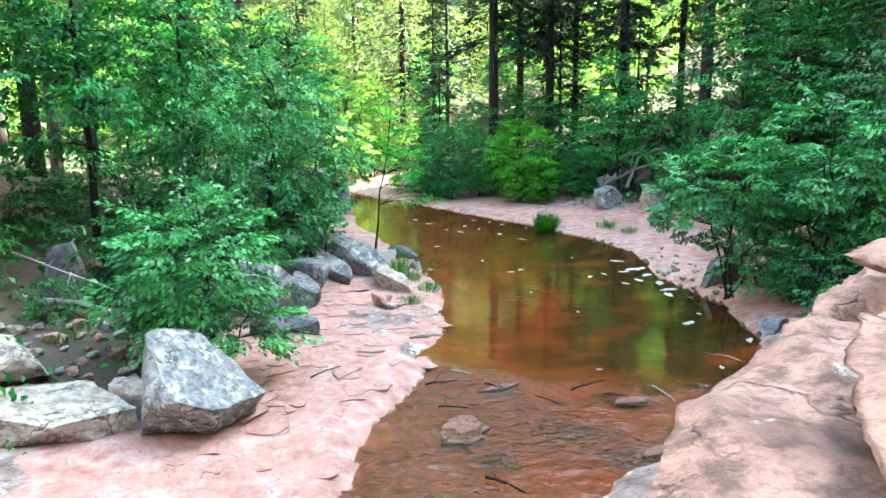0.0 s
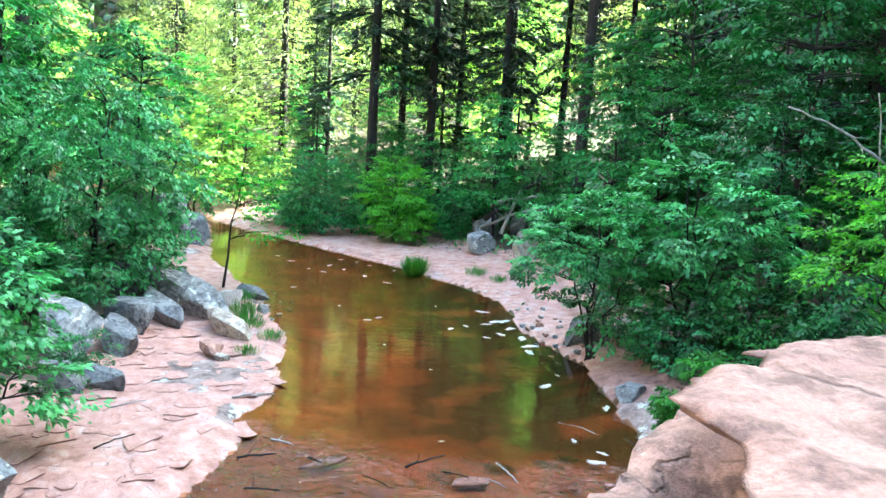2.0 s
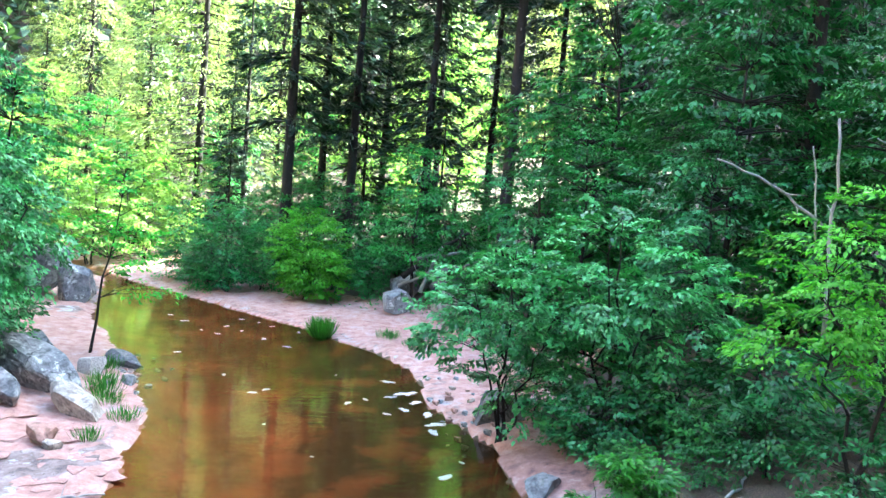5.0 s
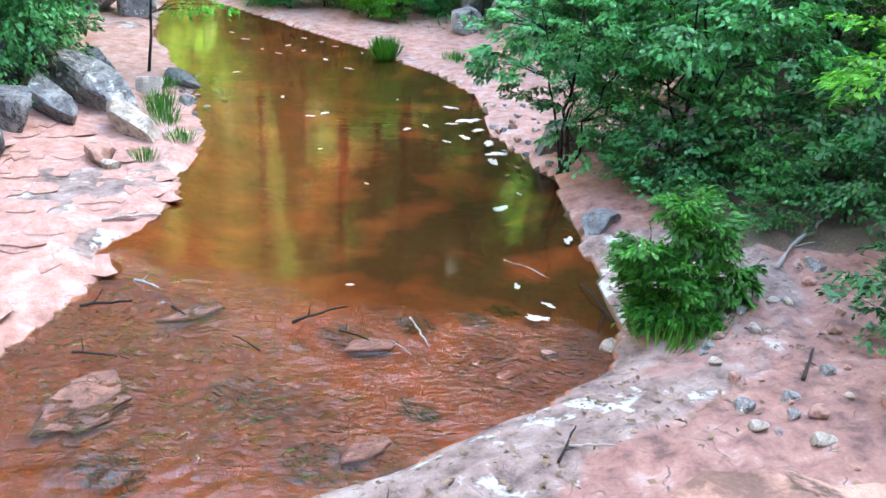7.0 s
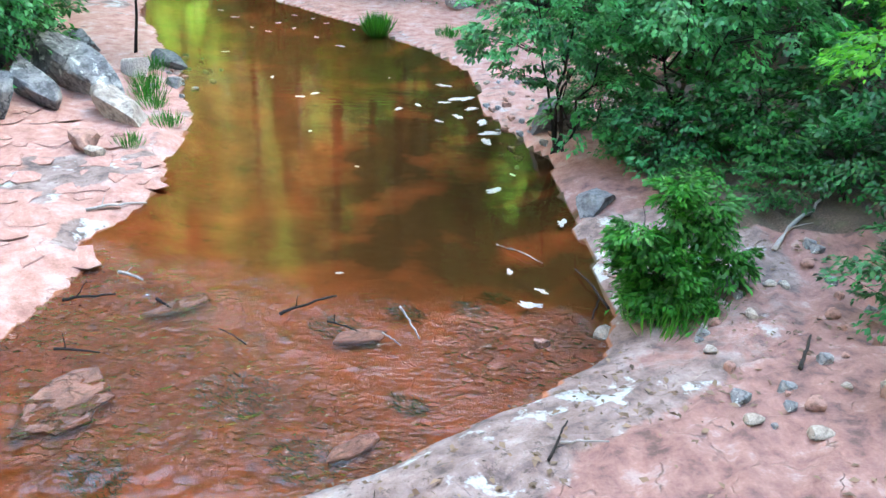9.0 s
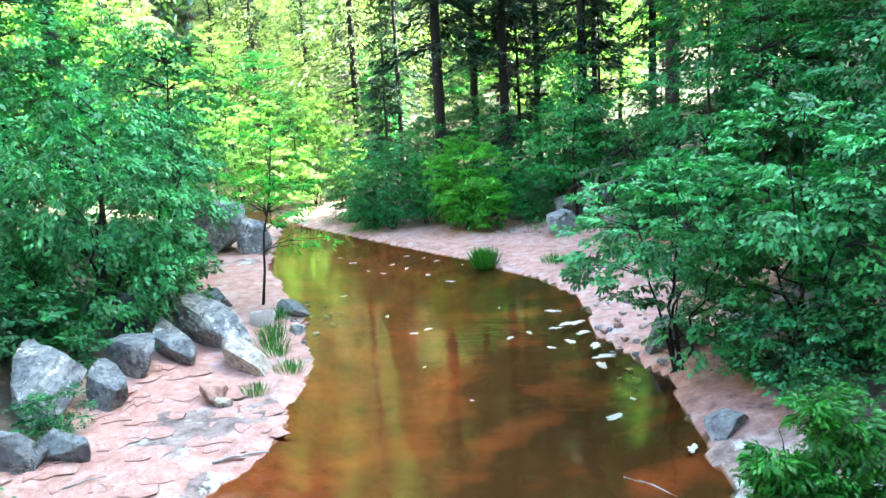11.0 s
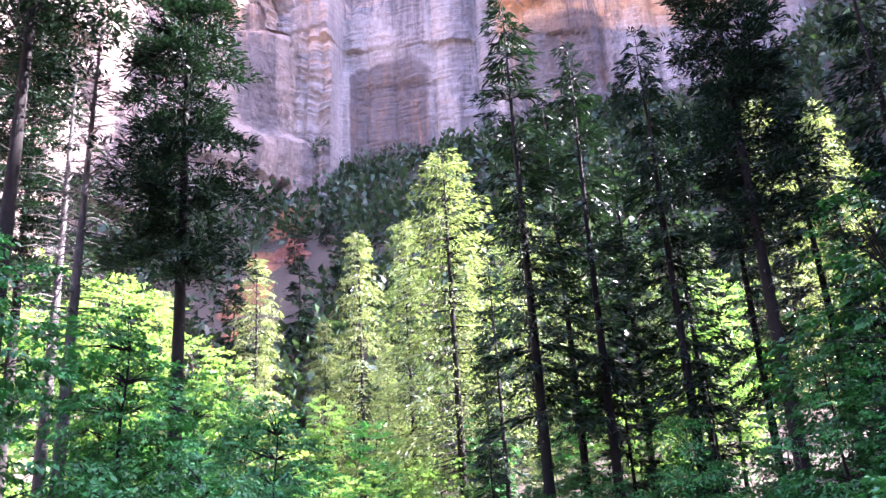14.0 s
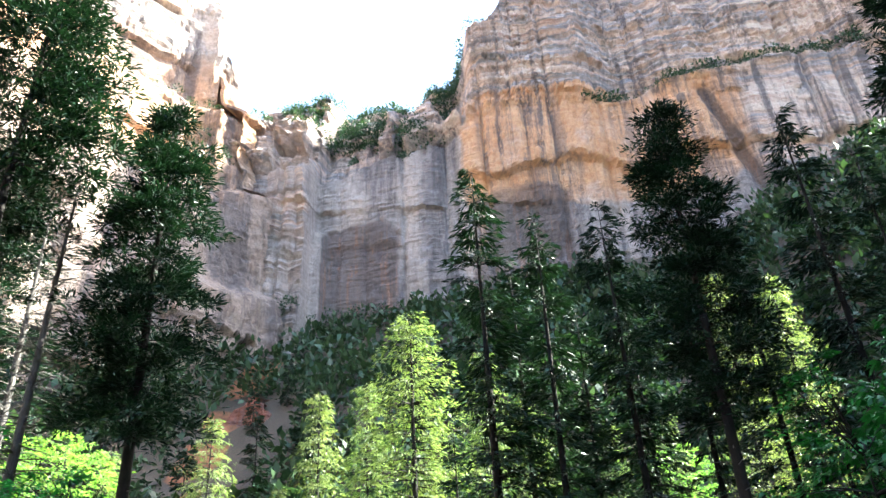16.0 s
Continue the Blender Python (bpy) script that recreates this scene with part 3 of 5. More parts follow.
# ---- rock ledge on which the path runs ----
def loft_rock(name, outline, z_top, z_bot, material, seed, hub, bulge=0.25, tilt=(0, 0), rings=34, levels=22, label="", under=0.0, rough=0.30, lip=0.10, hollows=()):
    """A rock platform: a rough top and a side of worn, uneven beds."""
    pts = np.array(outline, float)
    closed = np.vstack([pts, pts[:1]])
    seg = np.linalg.norm(np.diff(closed, axis=0), axis=1)
    run = np.concatenate([[0], np.cumsum(seg)])
    N = 420
    s = np.linspace(0, run[-1], N, endpoint=False)
    P = np.stack([np.interp(s, run, closed[:, 0]), np.interp(s, run, closed[:, 1])], -1)
    hub = np.array(hub, float)
    out = unit(P - hub)
    P = P + out * ((fbm(P[:, 0] * 2.2, P[:, 1] * 2.2, seed, 4) - 0.5) * 0.35)[:, None]

    def top(Q):
        dip = sum(dp * np.exp(-((Q[:, 0] - hx) ** 2 + (Q[:, 1] - hy) ** 2) / hr ** 2) for hx, hy, hr, dp in hollows)
        return z_top - dip + tilt[0] * (Q[:, 0] - hub[0]) + tilt[1] * (Q[:, 1] - hub[1]) + (fbm(Q[:, 0] * 0.8, Q[:, 1] * 0.8, seed + 5, 5) - 0.5) * rough + (fbm(Q[:, 0] * 4.0, Q[:, 1] * 4.0, seed + 15, 3) - 0.5) * 0.11
    verts = [np.array([[hub[0], hub[1], float(top(hub[None])[0])]])]
    for k in range(1, rings + 1):
        f = (k / rings) ** 0.6
        Q = hub + (P - hub) * f
        z = top(Q) - lip * smooth(np.array([f]), 0.95, 1.0)[0]
        verts.append(np.column_stack([Q, z]))
    zt = verts[-1][:, 2]
    for k in range(1, levels + 1):
        f = (k / levels) ** 1.4
        z = zt + (z_bot - zt) * f
        bed = (np.floor(z * 2.7 + 0.6 * fbm(P[:, 0], P[:, 1], seed + 9)) * 0.618) % 1.0
        Q = P + out * (-under * float(smooth(f, 0.05, 0.16)) + bulge * 0.4 * np.sin(f * 3.0) + (bed - 0.75) * 0.30 + (fbm(P[:, 0] * 1.7 + z, P[:, 1] * 1.7 - z, seed + 3) - 0.5) * 0.3)[:, None]
        verts.append(np.column_stack([Q, z]))
    V = np.vstack(verts)
    F = [(0, 1 + j, 1 + (j + 1) % N) for j in range(N)]
    for k in range(rings + levels - 1):
        a = 1 + k * N
        F += [(a + j, a + N + j, a + N + (j + 1) % N, a + (j + 1) % N) for j in range(N)]
    me = mesh_of(name, V, F, material, True)
    return tagged(new(name, me), label, "rock", kind="structure")


loft_rock("rock_ledge", [(-3, -9), (-2.2, -2), (-0.9, 1.3), (0.4, 2.2), (1.03, 2.85), (1.3, 3.56), (1.74, 4.27), (2.25, 4.9), (2.8, 5.6), (3.3, 6.3), (3.7, 6.9), (4.15, 7.5), (4.53, 7.80), (4.88, 8.00), (5.6, 8.10), (7, 8.04), (9.5, 7.2), (13, 4), (14, -9)],
          5.43, -0.5, M_LEDGE, 3, (4.6, 1.5), rings=70, hollows=[(3.5, 5.85, 0.34, 0.42)], label="weathered pink sandstone ledge with pale lichen above the stream")
loft_rock("rock_slab", [(3.2, 5.85), (3.5, 6.15), (4.0, 6.45), (4.4, 6.8), (5.0, 7.1), (5.8, 7.3), (8, 6.9), (9, 4), (8, 0), (4, -2), (2.0, 0.3), (1.75, 2.2), (1.9, 2.9), (2.2, 3.5), (2.7, 4.3), (3.1, 4.95), (3.3, 5.4)],
          5.77, 4.9, M_LEDGE_RED, 8, (4.9, 3.2), bulge=0.1, levels=18, under=0.8, rough=0.10, lip=0.03, tilt=(0.0, 0.02), label="flat red sandstone slab with a broken overhanging edge")
loft_rock("rock_sheet", [(4.02, 6.62), (4.3, 6.50), (4.5, 6.46), (4.68, 6.2), (5.2, 5.9), (6.4, 5.6), (7.6, 5.9), (7.7, 6.7), (6.6, 7.15), (5.4, 7.22), (4.7, 7.0), (4.2, 6.8)],
          5.835, 5.6, M_LEDGE_RED, 12, (5.8, 6.5), bulge=0.03, levels=8, under=0.16, rough=0.06, lip=0.02, label="thin upper sheet of red sandstone lying on the slab")


# ---- canyon walls ----
def wall_mesh(name, plan, z_low, tops, benches, material, seed, nu=260, nv=120, depth=9.0):
    """A rock wall along a plan line, with buttresses, beds and set-back benches."""
    plan = np.array(plan, float)
    run = np.concatenate([[0], np.cumsum(np.linalg.norm(np.diff(plan, axis=0), axis=1))])
    s = np.linspace(0, run[-1], nu)
    X, Y = np.interp(s, run, plan[:, 0]), np.interp(s, run, plan[:, 1])
    tx, ty = np.gradient(X), np.gradient(Y)
    tl = np.hypot(tx, ty)
    nx, ny = ty / tl, -tx / tl          # outwards, to the right of the line's direction
    T = np.interp(s, run, np.array(tops, float)) + (fbm(s * 0.09, s * 0, seed, 4) - 0.5) * 12
    V = np.zeros((nv + 6, nu, 3))
    for k in range(nv):
        f = k / (nv - 1)
        z = z_low + (T - z_low) * f
        d = (fbm(s * 0.03, z * 0.004, seed + 1, 3) - 0.5) * depth * 2.0 + (fbm(s * 0.12, z * 0.05, seed + 2, 4) - 0.5) * 4.5 + 1.4 * soft_step(4 * fbm(s * 0.06 + 5.3 * np.floor((z + 0.1 * s) / 19), np.floor((z + 0.1 * s) / 19) * 3.1, seed + 12, 2))
        bed = fbm(z * 0.16 + 0.02 * s, s * 0.004, seed + 4, 4)
        d = d + (np.floor(bed * 7) / 7 - 0.5) * 3.4 * (0.6 + 0.4 * smooth(z, 118, 150)) + (fbm(s * 0.9, z * 0.5, seed + 6, 3) - 0.5) * 1.2
        back = 0.0
        for zb, w in benches:
            back = back + w * smooth(z, zb - 3 + 10 * (fbm(s * 0.02, s * 0, seed + 7) - 0.5), zb + 3 + 10 * (fbm(s * 0.02, s * 0, seed + 7) - 0.5))
        back = back + 0.03 * (z - z_low) + 6 * smooth(np.full_like(s, f), 0.93, 1.0) ** 2
        V[k] = np.stack([X + nx * (d - back), Y + ny * (d - back), z], -1)
    for k in range(6):
        V[nv + k] = V[nv - 1] + np.stack([-nx * 12 * (k + 1), -ny * 12 * (k + 1), 0.8 * (k + 1) - (k == 5) * T], -1)
    m = nv + 6
    i = np.arange(m * nu).reshape(m, nu)
    F = np.stack([i[:-1, :-1], i[:-1, 1:], i[1:, 1:], i[1:, :-1]], -1).reshape(-1, 4)
    me = mesh_of(name, V.reshape(-1, 3), F, material)
    return V, me


def north_wall():
    """The main cliff: a sheer varnished wall, a blocky stack at its west end, a stepped wooded recess above, a tall bedded face to the east."""
    x = np.linspace(-95, 180, 400)
    nv = 190
    front = np.interp(x, [-95, -78, -50, 10, 40, 75, 104, 130, 180], [196, 186, 183, 181, 184, 180, 178, 190, 210])
    T = np.interp(x, [-95, -70, -55, -38, -20, -11, -6, 0, 6, 14, 30, 60, 90, 104, 130, 180], [186, 188, 187, 188, 191, 195, 190, 189, 196, 206, 226, 229, 222, 205, 150, 120])
    T = T + (fbm(x * 0.13, x * 0, 5, 4) - 0.5) * np.where(x < 0, 7, 10)
    bench = np.interp(x, [-95, -66, -55, -38, -11], [139, 137, 136, 139, 145]) + (fbm(x * 0.16, x * 0, 25, 3) - 0.5) * 5
    recess = smooth(-x, 3, 11)
    joints = [(-71, 0.9), (-66, 0.6), (-60.5, 1.0), (-57, 0.6), (-46, 0.5), (-38, 0.4), (-27, 0.7), (-15, 0.8), (-3, 1.0), (9, 0.6), (17, 0.9), (31, 0.8), (44, 0.7), (88, 1.0), (96, 0.8)]
    V, B = np.zeros((nv + 6, len(x), 3)), np.zeros((nv + 6, len(x), 4))
    for k in range(nv):
        z = 55 + (T - 55) * (k / (nv - 1))
        out = (fbm(x * 0.018, z * 0.006, 6, 3) - 0.5) * 11 + (fbm(x * 0.10, z * 0.05, 8, 4) - 0.5) * 2.6 + (fbm(x * 0.5, z * 0.4, 10, 3) - 0.5) * 0.9
        # bedding: weak in the sheer wall, strong in the upper beds and the stack
        stack = smooth(x, -80, -77) * smooth(-x, 52.0, 53.5)
        beds = fbm(z * 0.20 + 0.015 * x, x * 0.006, 14, 3) * 9
        out = out + (soft_step(beds) - beds) * (0.5 + 1.6 * smooth(z, 148, 156) + 1.3 * stack)
        block = soft_step(3.2 * fbm(x * 0.10 + 5.3 * np.floor((z + 0.12 * x) / 17), np.floor((z + 0.12 * x) / 17) * 3.1, 12, 2))
        out = out + block * (0.7 + 1.5 * stack + 0.8 * smooth(z, 150, 156)) + 5.5 * stack
        out = out + 3.2 * smooth(x, -53.4, -52.8) * smooth(-x, 49.2, 49.9) * smooth(-z, -119, -117)
        arch = 114 - 0.02 * (x + 40) ** 2
        out = out - 1.5 * smooth(x, -50, -48.5) * smooth(-x, 20, 38) * smooth(arch - z, -1.0, 3.0)
        # the orange face stands proud over shallow arches
        lip = 121 + 9 * fbm(x * 0.07, x * 0, 33, 3) + 5 * np.abs(np.sin(x * 0.075))
        out = out + 2.4 * smooth(x, -12, -8) * smooth(z - lip, -0.6, 0.8)
        # a vegetated bench, rising to the east, and thin beds over it
        shelf = 151 + 0.09 * (x - 37) + (fbm(x * 0.1, x * 0, 35, 3) - 0.5) * 4
        out = out - 7.5 * smooth(x, 26, 40) * smooth(-x, -112, -96) * smooth(z - shelf, -1.2, 1.2)
        out = out - 5.0 * smooth(z - 186 - 0.05 * x, -1.5, 1.5)
        # a chute that slants down the east face
        chute = 60 + (148 - z) * 0.30
        out = out - 3.4 * np.exp(-((x - chute) / 2.2) ** 2) * smooth(-z, -152, -146)
        for jx, depth in joints:
            out = out - 1.5 * depth * np.exp(-((x - jx - 2.2 * (fbm(z * 0.03, z * 0, 41, 2) - 0.5)) / 0.75) ** 2)
        back = 0.03 * (z - 55)
        over = np.maximum(z - bench, 0)
        pillar = fbm(x * 0.16, z * 0.03, 44, 3)
        back = back + recess * (0.62 * 7.5 * soft_step(over / 7.5) - 7.0 * np.minimum(over / 6, 1) * smooth(-over, -30, -22) * smooth(pillar, 0.48, 0.56))
        V[k] = np.stack([x, front + back - out, z], -1)
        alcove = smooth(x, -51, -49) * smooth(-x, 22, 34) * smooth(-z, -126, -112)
        drips = smooth(x, -14, -4) * smooth(-x, -26, -16) * smooth(-z, -132, -120) * 0.75
        streaky = 0.9 * np.exp(-((x - chute) / 2.6) ** 2) * smooth(-z, -152, -146)
        orange = smooth(x, -14, -4) * smooth(z, 112, 124) * (1 - 0.45 * smooth(x, 54, 66)) * (1 - 0.7 * smooth(z, 156, 166)) + 0.40 * stack
        pale = np.maximum(smooth(z, 153, 161) * smooth(x, -12, -2), np.maximum(0.52 * stack, 0.62 * recess * smooth(over, 1, 4)))
        pale = np.maximum(pale, 0.66 * smooth(x, 64, 72) * smooth(z, 112, 124))
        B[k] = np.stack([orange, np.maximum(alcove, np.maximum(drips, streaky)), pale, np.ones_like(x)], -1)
    for k in range(6):
        V[nv + k] = V[nv - 1] + np.stack([0 * x, 0 * x + 12 * (k + 1), 0.8 * (k + 1) - (k == 5) * T], -1)
        B[nv + k] = B[nv - 1]
    i = np.arange((nv + 6) * len(x)).reshape(nv + 6, len(x))
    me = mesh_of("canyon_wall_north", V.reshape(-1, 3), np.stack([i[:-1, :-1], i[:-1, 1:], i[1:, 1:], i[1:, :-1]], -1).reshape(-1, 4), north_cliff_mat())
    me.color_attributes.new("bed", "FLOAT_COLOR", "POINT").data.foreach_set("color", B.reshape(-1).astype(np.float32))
    return V, me


V_MAIN, me = north_wall()
tagged(new("canyon_wall_north", me), "tall streaked grey and orange sandstone canyon cliff", "cliff", kind="structure")
V_LEFT, me = wall_mesh("canyon_wall_west", [(-120, 20), (-98, 90), (-88, 125), (-76, 146), (-64, 158), (-56, 170), (-55, 184), (-60, 215)],
                       30, [170, 215, 232, 232, 205, 182, 160, 150], [(95, 5), (128, 8), (160, 8)], M_CLIFF, 9, 260, 130)
tagged(new("canyon_wall_west", me), "sunlit pale sandstone canyon buttress with small ledges", "cliff", kind="structure")
# added out of sight behind the trees; its height sets where sunlight begins
_, me = wall_mesh("sun_block_wall_east", [(130, 150), (112, 118), (95, 104), (82, 96), (76, 88), (74, 60), (72, 0), (70, -80), (40, -160)],
                        -2, [58, 52, 52, 74, 118, 130, 130, 130, 120], [(60, 5)], M_CLIFF, 13, 200, 60)
tagged(new("sun_block_wall_east", me), "added unseen sandstone wall that shades the near forest", "cliff", kind="structure")


# added behind the camera to cut frontal sky light and deepen the shade
_, me = wall_mesh("sky_block_wall_south", [(85, -45), (50, -34), (10, -26), (-40, -28), (-90, -20), (-125, 15)], -3, [110, 80, 70, 70, 80, 120], [(40, 4)], M_CLIFF, 17, 160, 50)
tagged(new("sky_block_wall_south", me), "added unseen sandstone wall that blocks sky light behind the ledge", "cliff", kind="structure")
_, me = wall_mesh("rock_outcrop", [(-61, 152), (-58, 148), (-54, 146.5), (-50, 147), (-46, 151)], 44, [52, 56, 58.5, 57, 51], [(49, 1.5), (52.5, 1.8), (55.5, 1.5)], cliff_mat("red_outcrop_rock", (0.27, 0.105, 0.07), (0.25, 0.10, 0.065)), 23, 110, 60, 2.0)
tagged(new("rock_outcrop", me), "red layered rock outcrop on the wooded slope", "cliff", kind="structure")

# ---- plants ----
def branch_line(a, b, r0, r1, sag=0.0, wig=0.06, n=6, g=rng):
    a, b = np.array(a, float), np.array(b, float)
    L = np.linalg.norm(b - a)
    out = []
    for k in range(n + 1):
        f = k / n
        p = a + (b - a) * f + g.normal(0, wig * L * 0.25, 3) * math.sin(f * math.pi)
        p[2] += sag * L * math.sin(f * math.pi)
        out.append((tuple(p), r0 + (r1 - r0) * f ** 0.8))
    return out


def broadleaf(name, label, category, lobes, leaf, clumps, per, material, seed, stems=3, trunk_r=0.09, bark=None, flat=0.55, spread=0.42, lean=(0, 0), droop=0.25, narrow=0.5):
    """A leafy plant: stems from its base, branches to clumps of leaves, leaves round each branch's end."""
    g = np.random.default_rng(seed)
    lobes = np.array(lobes, float)
    clumps, per, leaf, spread, flat = int(clumps * 0.62), int(per * 1.18), leaf * 1.12, spread * 0.95, max(0.16, flat * 0.45)
    vol = lobes[:, 3] * lobes[:, 4] * lobes[:, 5]
    pick = g.choice(len(lobes), clumps, p=vol ** 0.75 / (vol ** 0.75).sum())
    d = unit(g.normal(size=(clumps, 3)))
    rad = 0.35 + 0.68 * g.random(clumps) ** 0.35 + g.normal(0, 0.07, clumps)
    C = lobes[pick, :3] + d * rad[:, None] * lobes[pick, 3:]
    C[:, 2] = np.maximum(C[:, 2], 0.12)
    base = tagged(new(name), label, category)
    trunks, limbs = [], []
    heads = []
    for k in range(stems):
        tgt = lobes[k % len(lobes), :3] + g.normal(0, 0.15, 3) * lobes[k % len(lobes), 3:]
        foot = np.array([g.normal(0, 0.12 * (stems > 1)), g.normal(0, 0.12 * (stems > 1)), -0.25])
        tgt = tgt + np.array([lean[0], lean[1], 0])
        tip = tgt + np.array([0, 0, 0.55 * lobes[k % len(lobes), 5]])
        line = branch_line(foot, tip, trunk_r * (1 if k == 0 else 0.75), trunk_r * 0.18, 0, 0.12 if stems > 1 else 0.035, 9, g)
        trunks.append(line)
        heads += [np.array(p) for p, r in line[3:]]
    heads = np.array(heads)
    for c in C[g.random(clumps) < min(1.0, 64 / clumps)]:
        dist = np.linalg.norm(heads - c, axis=1) + 0.8 * np.maximum(heads[:, 2] - c[2] + 0.3, 0)
        h = heads[dist.argmin()]
        limbs.append(branch_line(h, c, trunk_r * 0.28, 0.006, 0.05, 0.12, 4, g))
    bark = bark or M_BARK
    for line in trunks:
        part("trunk" if stems == 1 else "stem", tubes("trunk", [line], bark, 7), base)
    part("branching", tubes("branching", limbs, bark, 3), base, kind="stuff")
    n = clumps * per
    d2 = unit(C - lobes[pick, :3])
    az = unit(d2 * np.array([1, 1, 0]) + g.normal(0, 0.38, (clumps, 3)) * np.array([1, 1, 0]))
    lift = np.clip(0.55 * d2[:, 2] + g.normal(0, 0.16, clumps), -0.35, 0.75)[:, None]
    twig = unit(az + np.array([0, 0, 1.0]) * lift)
    side = np.cross(np.array([0, 0, 1.0]), az)
    nrm = unit(np.cross(twig, side) + 0.18 * g.normal(size=(clumps, 3)))
    reach = spread * 2.3 * (0.55 + 0.9 * g.random(clumps))

    def rpt(q):
        return np.repeat(q, per, axis=0)
    twig, side, nrm, reach, tone = rpt(twig), rpt(side), rpt(nrm), rpt(reach)[:, None], rpt(g.random(clumps))
    u = g.random((n, 1)) ** 0.85
    lat = g.normal(0, 0.36, (n, 1)) * (0.35 + 0.9 * np.sin(math.pi * np.clip(u, 0, 1)))
    pos = rpt(C) + twig * (u - 0.45) * reach + side * lat * reach * 0.75 + nrm * g.normal(0, 0.5 * flat, (n, 1)) * reach * 0.35
    pos[:, 2:] -= droop * 0.9 * reach * (0.7 * u ** 2 + lat ** 2)
    pos[:, 2] = np.maximum(pos[:, 2], 0.04)
    along = unit(twig * (0.35 + 0.6 * u) + side * np.sign(lat) * (0.2 + 0.6 * g.random((n, 1))) + 0.28 * g.normal(size=(n, 3)) - np.array([0, 0, 0.3 + droop]) * 0.5)
    up = unit(nrm + 0.26 * g.normal(size=(n, 3)))
    ln = leaf * (0.65 + 0.7 * g.random(n))
    part("crown", leaves("crown", pos, along, up, ln, ln * narrow, material, np.clip(tone + g.normal(0, 0.08, n), 0, 1)), base)
    return base


def conifer(name, label, height_m, radius, first, seed, material, whorls=40, per_branch=42, bare=0.0, droop=0.35, trunk_r=0.35, bend=0.02, blade=0.55, bark=None, ragged=0.35, tufts=0, wide=0.22):
    """A tall conifer: tapered trunk, whorls of drooping boughs with sprays of needles, dead stubs low down."""
    g = np.random.default_rng(seed)
    base = tagged(new(name), label, "conifer")
    n = 14
    line = []
    bx, by = g.normal(0, bend * height_m, 2) * 0.4
    for k in range(n + 1):
        f = k / n
        line.append(((bx * f * f, by * f * f, -0.6 + (height_m + 0.6) * f), trunk_r * (1 - f) ** 0.8 + 0.015))
    bark = bark or M_BARK
    trunk = part("trunk", tubes("trunk", [line], bark, 9), base)
    boughs, dead, P, A, U, S, TN = [], [], [], [], [], [], []
    for k in range(whorls):
        f = first + (1 - first) * (k + g.random()) / whorls
        z = f * height_m
        c = np.array([bx * f * f, by * f * f, z])
        t = (f - first) / (1 - first)
        R = radius * (0.22 + 0.92 * (1 - t) ** 0.75 * min(1.0, 0.55 + t * 2.2))
        for j in range(4 + int(g.integers(0, 3))):
            w = g.random() * 2 * math.pi
            r = R * (1 - ragged + 2 * ragged * g.random() ** 1.3) * 0.9
            dirn = np.array([math.cos(w), math.sin(w), 0.0])
            rise = 0.45 * t - 0.12
            end = c + dirn * r + np.array([0, 0, r * (rise - droop * 0.5)])
            boughs.append([(tuple(c), 0.02 + 0.02 * trunk_r * r), (tuple((c + end) / 2 + np.array([0, 0, 0.10 * r])), 0.018), (tuple(end), 0.006)])
            if g.random() < bare:
                continue
            m = max(6, int(per_branch * (0.35 + r / max(radius, 0.1))))
            u = 0.16 + 0.84 * g.random(m) ** 0.75
            tuft = np.round(u * 4.2 + g.normal(0, 0.25, m)) / 4.2
            u = np.clip(0.45 * u + 0.55 * tuft + g.normal(0, 0.03, m), 0.1, 1.04)
            side = np.array([-dirn[1], dirn[0], 0])
            spread_w = (0.10 + 0.30 * u) * r * 0.9
            lat = g.normal(0, 0.55, m) * spread_w
            mid = c[None] + (end - c)[None] * u[:, None]
            mid[:, 2] += 0.20 * r * u * (1 - u) * 2
            p = mid + side[None] * lat[:, None]
            p[:, 2] += g.normal(0, 0.10, m) - 0.28 * np.abs(lat)
            TN.append(np.clip(g.random() + g.normal(0, 0.15, m), 0, 1))
            if tufts:
                # pine: needles in rounded tufts along the outer half of the bough
                q = g.integers(0, tufts, m)
                tu = 0.35 + 0.65 * g.random(tufts) ** 0.7
                tl = g.normal(0, 0.20, tufts) * r * tu
                tz = g.normal(0.0, 0.10, tufts)
                ball = unit(g.normal(size=(m, 3))) * (0.10 + 0.42 * g.random((m, 1))) * np.array([1.5, 1.5, 0.65])
                p = c[None] + (end - c)[None] * tu[q][:, None] + side[None] * tl[q][:, None] + ball
                p[:, 2] += 0.20 * r * tu[q] * (1 - tu[q]) * 2 + tz[q]
                P.append(p)
                A.append(ball + dirn[None] * 0.25 + np.array([0, 0, 0.1]) + g.normal(0, 0.12, (m, 3)))
                U.append(np.array([0, 0, 1.0])[None] + g.normal(0, 0.5, (m, 3)))
                S.append(blade * (0.6 + 0.6 * g.random(m)))
                continue
            P.append(p)
            A.append(dirn[None] * (0.7 + 0.5 * g.random(m))[:, None] + side[None] * np.sign(lat)[:, None] * (0.6 * g.random(m))[:, None] + g.normal(0, 0.25, (m, 3)) + np.array([0, 0, -droop * 0.6]))
            U.append(np.array([0, 0, 1.0])[None] + g.normal(0, 0.5, (m, 3)))
            S.append(blade * (0.5 + 0.8 * g.random(m)))
    for k in range(int(26 * first * 2)):
        z = height_m * (0.12 + (first - 0.1) * g.random())
        w, r = g.random() * 2 * math.pi, radius * (0.3 + 0.6 * g.random())
        c = np.array([0, 0, z])
        e = c + np.array([math.cos(w) * r, math.sin(w) * r, -0.25 * r])
